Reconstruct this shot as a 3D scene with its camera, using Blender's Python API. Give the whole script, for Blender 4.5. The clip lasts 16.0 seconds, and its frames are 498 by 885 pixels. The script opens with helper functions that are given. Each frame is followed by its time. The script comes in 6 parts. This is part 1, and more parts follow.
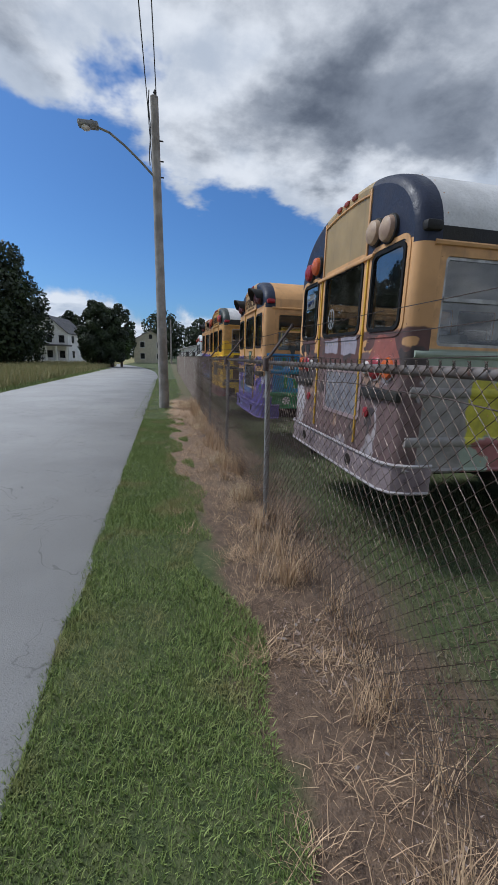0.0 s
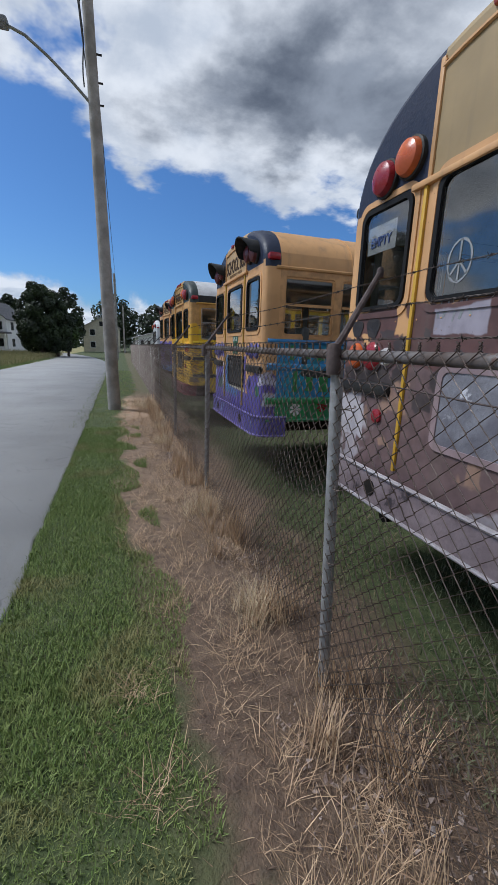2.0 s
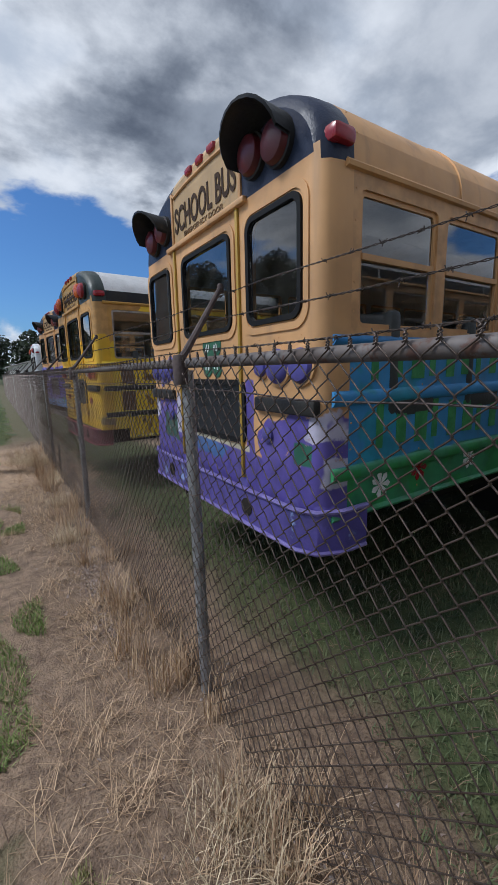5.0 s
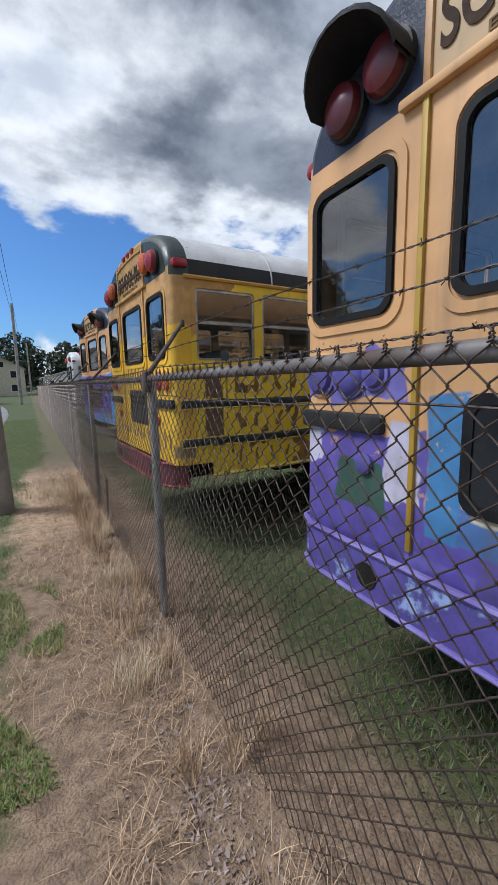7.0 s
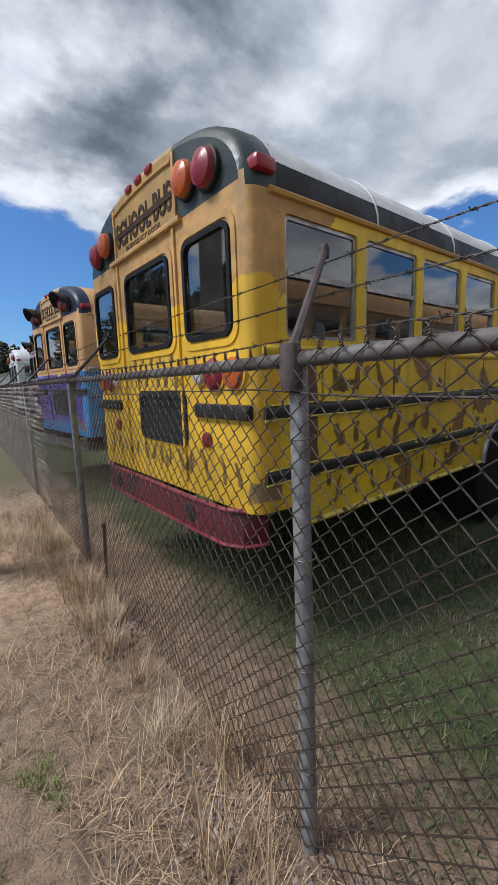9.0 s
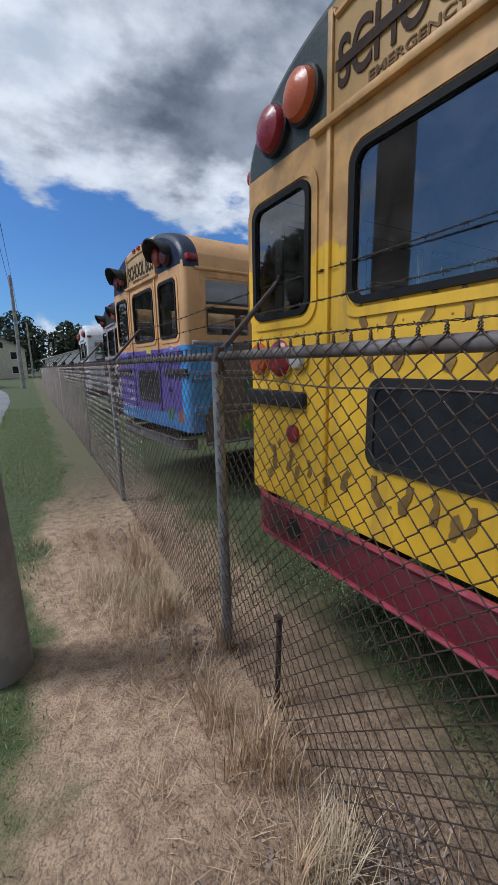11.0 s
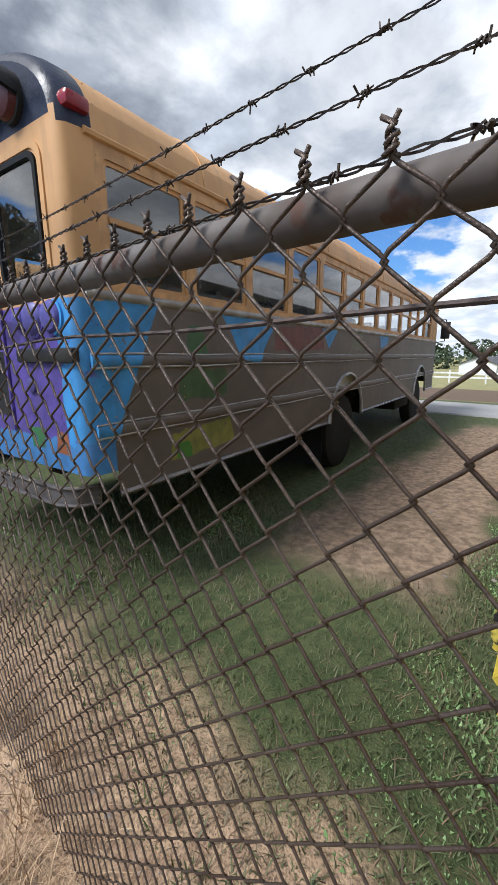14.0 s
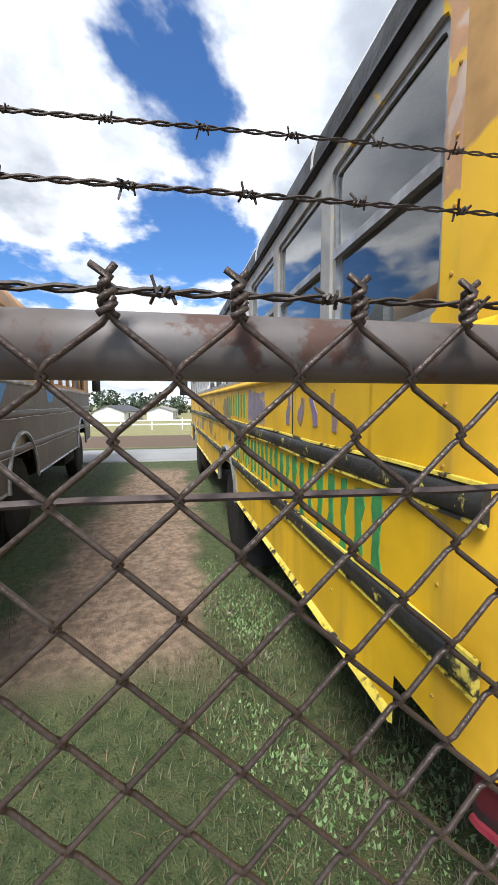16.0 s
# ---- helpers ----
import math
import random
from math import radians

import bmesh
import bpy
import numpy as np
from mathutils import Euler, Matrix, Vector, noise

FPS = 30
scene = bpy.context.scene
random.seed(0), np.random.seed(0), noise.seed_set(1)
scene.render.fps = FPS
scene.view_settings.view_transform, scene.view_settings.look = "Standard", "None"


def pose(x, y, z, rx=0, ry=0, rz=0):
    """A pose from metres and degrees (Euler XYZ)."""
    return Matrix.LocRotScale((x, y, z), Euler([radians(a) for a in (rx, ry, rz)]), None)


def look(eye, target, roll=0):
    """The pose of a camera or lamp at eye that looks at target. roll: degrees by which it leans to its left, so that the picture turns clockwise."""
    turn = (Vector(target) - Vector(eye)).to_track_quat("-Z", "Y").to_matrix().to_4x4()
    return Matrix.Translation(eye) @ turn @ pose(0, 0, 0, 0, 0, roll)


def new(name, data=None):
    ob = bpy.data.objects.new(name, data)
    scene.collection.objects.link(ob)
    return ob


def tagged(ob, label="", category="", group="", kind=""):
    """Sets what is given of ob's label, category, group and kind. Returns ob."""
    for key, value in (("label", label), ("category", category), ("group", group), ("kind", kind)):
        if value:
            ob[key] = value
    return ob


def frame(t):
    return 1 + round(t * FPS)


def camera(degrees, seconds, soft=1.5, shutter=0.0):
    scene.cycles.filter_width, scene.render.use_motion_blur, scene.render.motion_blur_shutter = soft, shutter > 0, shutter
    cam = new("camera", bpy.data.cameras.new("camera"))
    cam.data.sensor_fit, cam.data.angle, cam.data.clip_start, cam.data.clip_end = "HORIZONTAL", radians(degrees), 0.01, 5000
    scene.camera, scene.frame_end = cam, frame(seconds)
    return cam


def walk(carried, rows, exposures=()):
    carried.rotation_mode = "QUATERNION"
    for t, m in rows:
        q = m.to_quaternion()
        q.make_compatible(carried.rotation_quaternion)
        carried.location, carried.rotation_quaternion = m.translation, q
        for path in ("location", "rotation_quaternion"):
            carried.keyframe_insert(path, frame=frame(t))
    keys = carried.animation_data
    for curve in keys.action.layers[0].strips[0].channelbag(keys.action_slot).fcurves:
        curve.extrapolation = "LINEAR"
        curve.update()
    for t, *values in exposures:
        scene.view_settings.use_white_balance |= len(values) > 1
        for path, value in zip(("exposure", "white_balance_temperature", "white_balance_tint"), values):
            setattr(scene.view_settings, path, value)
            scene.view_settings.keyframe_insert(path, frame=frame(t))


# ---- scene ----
cam = camera(64.8, 16.0)
PATH = [
    (0, (-0.982, 1.685, 1.614), (-0.582, 3.599, 1.195), 1.8),
    (0.5, (-0.966, 2.272, 1.616), (-0.568, 4.184, 1.187), 1.5),
    (1, (-0.942, 2.912, 1.604), (-0.503, 4.813, 1.161), 1.5),
    (1.5, (-0.895, 3.496, 1.59), (-0.384, 5.375, 1.135), 1.9),
    (2, (-0.882, 4.012, 1.591), (-0.282, 5.862, 1.127), 1.9),
    (2.5, (-0.812, 4.538, 1.626), (-0.1, 6.343, 1.143), 1.2),
    (3, (-0.792, 5.171, 1.587), (0.065, 6.919, 1.133), -0.2),
    (3.2, (-0.775, 5.372, 1.600), (0.130, 7.087, 1.160), -0.5),
    (5.3, (-0.703, 6.969, 1.551), (0.356, 8.628, 1.193), -1.4),
    (5.5, (-0.699, 7.16, 1.557), (0.317, 8.844, 1.192), -1.2),
    (6, (-0.703, 7.71, 1.541), (0.241, 9.437, 1.185), -0.8),
    (6.5, (-0.718, 8.222, 1.543), (0.205, 9.964, 1.206), -1.1),
    (7, (-0.664, 8.694, 1.547), (0.292, 10.425, 1.243), -1.2),
    (7.5, (-0.677, 9.18, 1.557), (0.368, 10.861, 1.271), -1.4),
    (8, (-0.664, 9.608, 1.512), (0.487, 11.224, 1.254), -1.4),
    (8.5, (-0.696, 9.999, 1.517), (0.515, 11.569, 1.253), -1.5),
    (9, (-0.76, 10.349, 1.525), (0.401, 11.949, 1.22), -1.9),
    (9.5, (-0.741, 10.806, 1.521), (0.296, 12.487, 1.21), -0.9),
    (10, (-0.831, 11.221, 1.554), (0.107, 12.949, 1.186), -1.4),
    (12.3, (-0.680, 13.232, 1.520), (0.292, 14.930, 1.110), -1.2),
    (12.5, (-0.654, 13.356, 1.513), (0.372, 15.022, 1.098), -1.0),
    (13, (-0.560, 13.651, 1.475), (0.576, 15.239, 1.038), -0.7),
    (13.5, (-0.476, 13.960, 1.490), (0.801, 15.436, 1.054), -0.9),
    (14, (-0.330, 14.117, 1.466), (1.153, 15.387, 1.034), -0.2),
    (14.5, (-0.249, 14.466, 1.493), (1.540, 15.255, 1.070), -1.0),
    (15, (-0.215, 14.573, 1.514), (1.733, 14.806, 1.125), -0.7),
    (15.5, (-0.219, 14.600, 1.541), (1.744, 14.302, 1.299), -0.1),
    (16, (-0.253, 14.700, 1.554), (1.711, 14.382, 1.353), -0.2),
]
walk(cam, [(t, look(eye, target, roll)) for t, eye, target, roll in PATH],
     [(0, -0.26, 5900, 10), (1.5, -0.26, 5850, 10), (3, -0.18, 5850, 10), (5.5, -0.26, 5850, 10), (7.0, 0.06, 5950, 10), (8.0, 0.12, 6100, 10), (8.5, 0.08, 6100, 10), (9.5, -0.19, 5850, 10), (10, -0.37, 5650, 10), (12.5, 0.12, 6050, 10), (14, 0.36, 6150, 10), (15, 0.58, 6200, 10), (16, 0.58, 6300, 10)])

# ---- sky and light ----
SUN_AZ, SUN_EL = radians(-67), radians(51)          # clockwise from +y, above the horizon
world = bpy.data.worlds.new("sky")
scene.world = world
world.use_nodes = True


class Net:
    """A short way to write node trees."""

    def __init__(self, tree):
        self.tree, self.n = tree, tree.nodes
        tree.nodes.clear()

    def put(self, kind, **given):
        node = self.n.new(kind)
        for key, value in given.items():
            if key == "op":
                node.operation = value
            elif key == "dim":
                node.noise_dimensions = value
        return node

    def link(self, a, b):
        if isinstance(a, (int, float)):
            b.default_value = a
        elif isinstance(a, tuple):
            b.default_value = a if len(b.default_value) == len(a) else (*a, 1.0)[: len(b.default_value)]
        else:
            self.tree.links.new(a, b)

    def math(self, op, a, b=0.0, c=0.0):
        node = self.put("ShaderNodeMath", op=op)
        for value, slot in zip((a, b, c), node.inputs):
            self.link(value, slot)
        return node.outputs[0]

    def vec(self, op, a, b=(0.0, 0.0, 0.0)):
        node = self.put("ShaderNodeVectorMath", op=op)
        self.link(a, node.inputs[0])
        self.link(b, node.inputs[1])
        return node.outputs["Value"] if op in ("DOT_PRODUCT", "LENGTH") else node.outputs[0]

    def noise(self, where, scale, detail=4.0, rough=0.55, distort=0.0):
        node = self.put("ShaderNodeTexNoise")
        if where is not None:
            self.link(where, node.inputs["Vector"])
        node.inputs["Scale"].default_value = scale
        node.inputs["Detail"].default_value = detail
        node.inputs["Roughness"].default_value = rough
        node.inputs["Distortion"].default_value = distort
        return node.outputs[0]

    def step(self, value, low, high):
        node = self.put("ShaderNodeMapRange")
        node.interpolation_type = "SMOOTHSTEP"
        self.link(value, node.inputs[0])
        node.inputs[1].default_value, node.inputs[2].default_value = low, high
        return node.outputs[0]

    def mix(self, fac, a, b):
        node = self.put("ShaderNodeMix")
        node.data_type = "RGBA"
        self.link(fac, node.inputs[0])
        self.link(a, node.inputs[6])
        self.link(b, node.inputs[7])
        return node.outputs[2]

    def coords(self, kind="Object"):
        return self.put("ShaderNodeTexCoord").outputs[kind]

    def split(self, vector):
        node = self.put("ShaderNodeSeparateXYZ")
        self.link(vector, node.inputs[0])
        return node.outputs

    def join(self, x, y, z):
        node = self.put("ShaderNodeCombineXYZ")
        for value, slot in zip((x, y, z), node.inputs):
            self.link(value, slot)
        return node.outputs[0]


def build_sky():
    net = Net(world.node_tree)
    sky = net.put("ShaderNodeTexSky")
    sky.sky_type = "NISHITA"
    sky.sun_disc, sky.sun_elevation, sky.sun_rotation = False, SUN_EL, SUN_AZ
    way = net.coords("Generated")
    x, y, z = net.split(way)
    high = net.math("ADD", net.math("MAXIMUM", z, 0.0), 0.22)
    plane = net.join(net.math("DIVIDE", x, high), net.math("DIVIDE", y, high), 0.0)
    big = net.noise(net.vec("ADD", plane, (3.1, 0.35, 0.0)), 0.95, 7.0, 0.56, 0.15)
    fine = net.noise(plane, 4.5, 5.0, 0.6)
    shape = net.math("ADD", big, net.math("MULTIPLY", net.math("SUBTRACT", fine, 0.5), 0.14))
    front = net.step(net.vec("DOT_PRODUCT", way, (0.02, 0.96, 0.26)), 0.84, 0.965)
    edge = net.math("ADD", net.math("SUBTRACT", z, net.math("MULTIPLY", net.math("MAXIMUM", net.math("MULTIPLY", x, -1.0), 0.0), 0.45)), net.math("MULTIPLY", net.math("SUBTRACT", net.noise(way, 3.0, 5.0), 0.5), 0.16))
    bank = net.step(edge, 0.30, 0.42)
    low = net.math("MULTIPLY", net.math("SUBTRACT", 1.0, net.step(edge, 0.26, 0.36)), front)
    shape = net.math("ADD", shape, net.math("SUBTRACT", net.math("MULTIPLY", net.math("MULTIPLY", bank, net.step(y, -0.1, 0.45)), 0.16), net.math("MULTIPLY", low, 0.14)))
    haze = net.math("MULTIPLY", net.math("SUBTRACT", 1.0, net.step(net.math("ADD", z, net.math("MULTIPLY", net.math("SUBTRACT", net.noise(way, 5.0, 6.0, 0.6), 0.5), 0.26)), 0.085, 0.125)), 0.92)
    round_ = net.math("DIVIDE", x, net.math("SQRT", net.math("MAXIMUM", net.math("ADD", net.math("MULTIPLY", x, x), net.math("MULTIPLY", y, y)), 0.0001)))
    east = net.math("MULTIPLY", net.step(round_, 0.42, 0.66), net.math("SUBTRACT", 1.0, net.step(round_, 0.86, 0.97)))
    east = net.math("MULTIPLY", east, net.step(y, 0.0, 0.2))
    shape = net.math("ADD", shape, net.math("MULTIPLY", net.math("MULTIPLY", east, net.math("SUBTRACT", 1.0, net.step(z, 0.40, 0.62))), 0.07))
    shape = net.math("ADD", shape, net.math("MULTIPLY", net.math("SUBTRACT", 1.0, net.step(y, -0.3, 0.0)), 0.12))
    cover = net.step(shape, 0.485, 0.55)
    billow = net.noise(net.vec("ADD", plane, (7.3, 2.2, 0.0)), 1.7, 8.0, 0.58, 0.12)
    deep = net.step(net.math("ADD", billow, net.math("MULTIPLY", net.math("SUBTRACT", shape, 0.62), 0.75)), 0.35, 0.62)
    west = net.math("SUBTRACT", 1.0, net.math("MULTIPLY", net.step(round_, 0.52, 0.78), 0.55))
    core = net.math("MULTIPLY", net.math("MULTIPLY", net.step(shape, 0.545, 0.66), deep), west)
    glow = net.step(net.vec("DOT_PRODUCT", way, (math.sin(SUN_AZ) * math.cos(SUN_EL), math.cos(SUN_AZ) * math.cos(SUN_EL), math.sin(SUN_EL))), 0.55, 1.0)
    core = net.math("MULTIPLY", core, net.math("SUBTRACT", 1.0, net.math("MULTIPLY", glow, 0.55)))
    wisp = net.noise(net.vec("ADD", plane, (1.7, 5.1, 0.0)), 2.7, 8.0, 0.56, 0.15)
    pale = net.mix(net.step(wisp, 0.38, 0.62), (0.95, 0.955, 0.96), (0.60, 0.645, 0.71))
    dull = net.mix(net.step(wisp, 0.34, 0.66), (0.36, 0.39, 0.44), (0.115, 0.135, 0.175))
    cloud = net.mix(core, pale, dull)
    blue = net.vec("MULTIPLY", sky.outputs[0], (0.058, 0.090, 0.128))
    both = net.mix(net.math("MAXIMUM", cover, haze), blue, cloud)
    back = net.put("ShaderNodeBackground")
    net.link(both, back.inputs[0])
    back.inputs[1].default_value = 1.0
    out = net.put("ShaderNodeOutputWorld")
    net.link(back.outputs[0], out.inputs[0])


build_sky()
sun = new("sun", bpy.data.lights.new("sun", "SUN"))
sun.data.energy, sun.data.angle, sun.data.color = 3.5, radians(18), (1.0, 0.965, 0.90)
sun.matrix_world = look((0, 0, 0), (-math.sin(SUN_AZ) * math.cos(SUN_EL), -math.cos(SUN_AZ) * math.cos(SUN_EL), -math.sin(SUN_EL)))


# ---- materials ----
def material(name):
    made = bpy.data.materials.new(name)
    made.use_nodes = True
    net = Net(made.node_tree)
    bsdf = net.put("ShaderNodeBsdfPrincipled")
    out = net.put("ShaderNodeOutputMaterial")
    net.link(bsdf.outputs[0], out.inputs[0])
    return made, net, bsdf


def bumped(net, bsdf, height, strength, distance=0.01):
    bump = net.put("ShaderNodeBump")
    bump.inputs["Strength"].default_value, bump.inputs["Distance"].default_value = strength, distance
    net.link(height, bump.inputs["Height"])
    net.link(bump.outputs[0], bsdf.inputs["Normal"])


def mottled(name, a, b, scale=6.0, rough=0.6, metal=0.0, bump=0.2, fine=60.0, spots=None, object_random=0.0, sheen=0.5):
    """Two shades in clouds, a fine grain, optional spots of a third colour (colour, scale, threshold)."""
    made, net, bsdf = material(name)
    where = net.coords()
    cloud = net.step(net.noise(where, scale, 5.0), 0.35, 0.65)
    colour = net.mix(cloud, a, b)
    grain = net.noise(where, fine, 3.0)
    colour = net.mix(net.math("MULTIPLY", net.step(grain, 0.4, 0.75), 0.35), colour, tuple(v * 0.55 for v in a))
    if spots:
        shade, size, level = spots
        colour = net.mix(net.step(net.noise(where, size, 6.0, 0.65), level, level + 0.07), colour, shade)
    if object_random:
        info = net.put("ShaderNodeObjectInfo").outputs["Random"]
        colour = net.mix(net.math("MULTIPLY", info, object_random), colour, tuple(v * 0.4 for v in a))
    net.link(colour, bsdf.inputs["Base Color"])
    bsdf.inputs["Metallic"].default_value = metal
    bsdf.inputs["Specular IOR Level"].default_value = sheen
    net.link(net.math("ADD", rough - 0.12, net.math("MULTIPLY", cloud, 0.24)), bsdf.inputs["Roughness"])
    if bump:
        bumped(net, bsdf, net.math("ADD", grain, cloud), bump)
    return made


def paint(name, base, patches=(), rough=0.42, rust=(0.16, 0.07, 0.04), rust_level=0.70, fade=0.25, fields=()):
    """Bus paint: a base, then patches (colour, (x0, x1, y0, y1, z0, z1), noise scale, noise threshold, wobble), dirt runs and rust.
    fields: (colour, axis 0 for the sides or 1 for the rear, convex outline in (x or y, z), wobble)."""
    made, net, bsdf = material(name)
    where = net.coords()
    wob = net.noise(where, 5.0, 3.0)
    colour = net.mix(net.step(net.noise(where, 2.2, 5.0), 0.3, 0.7), base, tuple(v * (1 - fade) for v in base))
    for shade, span, scale, level, wobble in patches:
        mask = None
        shifted = net.split(net.vec("ADD", where, net.vec("MULTIPLY", net.vec("SUBTRACT", net.join(wob, net.noise(where, 4.1, 3.0), net.noise(where, 3.7, 3.0)), (0.5, 0.5, 0.5)), (wobble, wobble, wobble))))
        for n in range(3):
            for side in range(2):
                edge = span[2 * n + side]
                if edge is None:
                    continue
                m = net.step(shifted[n], edge - 0.008, edge + 0.008)
                if side:
                    m = net.math("SUBTRACT", 1.0, m)
                mask = m if mask is None else net.math("MULTIPLY", mask, m)
        if scale:
            m = net.step(net.noise(net.vec("ADD", where, (scale, level * 9, 2.0)), scale, 3.0, 0.5, 0.3), level, level + 0.03)
            mask = m if mask is None else net.math("MULTIPLY", mask, m)
        tint = net.mix(net.step(net.noise(where, 9.0, 3.0), 0.35, 0.7), shade, tuple(v * 0.7 for v in shade))
        colour = net.mix(mask, colour, tint)
    drift = net.vec("SUBTRACT", net.join(wob, net.noise(where, 4.1, 3.0), net.noise(where, 6.3, 4.0)), (0.5, 0.5, 0.5))
    for shade, axis, loop, wobble in fields:
        at = net.split(net.vec("ADD", where, net.vec("MULTIPLY", drift, (wobble, wobble, wobble))))
        area = sum(a[0] * b[1] - b[0] * a[1] for a, b in zip(loop, loop[1:] + loop[:1]))
        mask = None
        for (a0, b0), (a1, b1) in zip(loop, loop[1:] + loop[:1]):
            run = math.hypot(a1 - a0, b1 - b0) * (1 if area > 0 else -1)
            nu, nv = -(b1 - b0) / run, (a1 - a0) / run
            way = net.math("ADD", net.math("MULTIPLY", at[axis], nu), net.math("MULTIPLY", at[2], nv))
            m = net.step(way, nu * a0 + nv * b0 - 0.006, nu * a0 + nv * b0 + 0.006)
            mask = m if mask is None else net.math("MULTIPLY", mask, m)
        worn = net.math("SUBTRACT", 1.0, net.math("MULTIPLY", net.step(net.noise(where, 13.0, 6.0, 0.65), 0.60, 0.68), 0.8))
        tint = net.mix(net.step(net.noise(where, 7.0, 4.0), 0.35, 0.7), shade, tuple(v * 0.72 for v in shade))
        colour = net.mix(net.math("MULTIPLY", mask, worn), colour, tint)
    runs = net.noise(net.vec("MULTIPLY", where, (9.0, 9.0, 0.8)), 1.0, 4.0)
    colour = net.mix(net.math("MULTIPLY", net.step(runs, 0.5, 0.8), 0.4), colour, (0.10, 0.085, 0.07))
    spot = net.step(net.noise(where, 22.0, 7.0, 0.7), rust_level - 0.02, rust_level + 0.05)
    colour = net.mix(spot, colour, rust)
    net.link(colour, bsdf.inputs["Base Color"])
    net.link(net.math("ADD", rough, net.math("MULTIPLY", net.noise(where, 14.0), 0.25)), bsdf.inputs["Roughness"])
    bumped(net, bsdf, net.math("ADD", net.noise(where, 5.0, 3.0), net.math("MULTIPLY", spot, -0.3)), 0.18, 0.012)
    return made


def glass(name, tint, gloss=0.05, dirt=0.1):
    """A thin pane: clear with a tint, a mirror reflection by Fresnel, and a film of dirt."""
    made = bpy.data.materials.new(name)
    made.use_nodes = True
    net = Net(made.node_tree)
    clear, mirror, film = net.put("ShaderNodeBsdfTransparent"), net.put("ShaderNodeBsdfGlossy"), net.put("ShaderNodeBsdfDiffuse")
    clear.inputs[0].default_value = (*tint, 1)
    mirror.inputs["Roughness"].default_value = gloss
    film.inputs[0].default_value = (0.35, 0.33, 0.3, 1)
    fres = net.put("ShaderNodeFresnel")
    fres.inputs[0].default_value = 1.62
    one, two, out = net.put("ShaderNodeMixShader"), net.put("ShaderNodeMixShader"), net.put("ShaderNodeOutputMaterial")
    spots = net.math("MULTIPLY", net.step(net.noise(net.coords(), 7.0, 6.0, 0.6), 0.4, 0.75), dirt)
    net.link(spots, one.inputs[0])
    net.link(clear.outputs[0], one.inputs[1])
    net.link(film.outputs[0], one.inputs[2])
    net.link(net.math("MINIMUM", net.math("ADD", net.math("MULTIPLY", fres.outputs[0], 1.8), 0.05), 1.0), two.inputs[0])
    net.link(one.outputs[0], two.inputs[1])
    net.link(mirror.outputs[0], two.inputs[2])
    net.link(two.outputs[0], out.inputs[0])
    return made


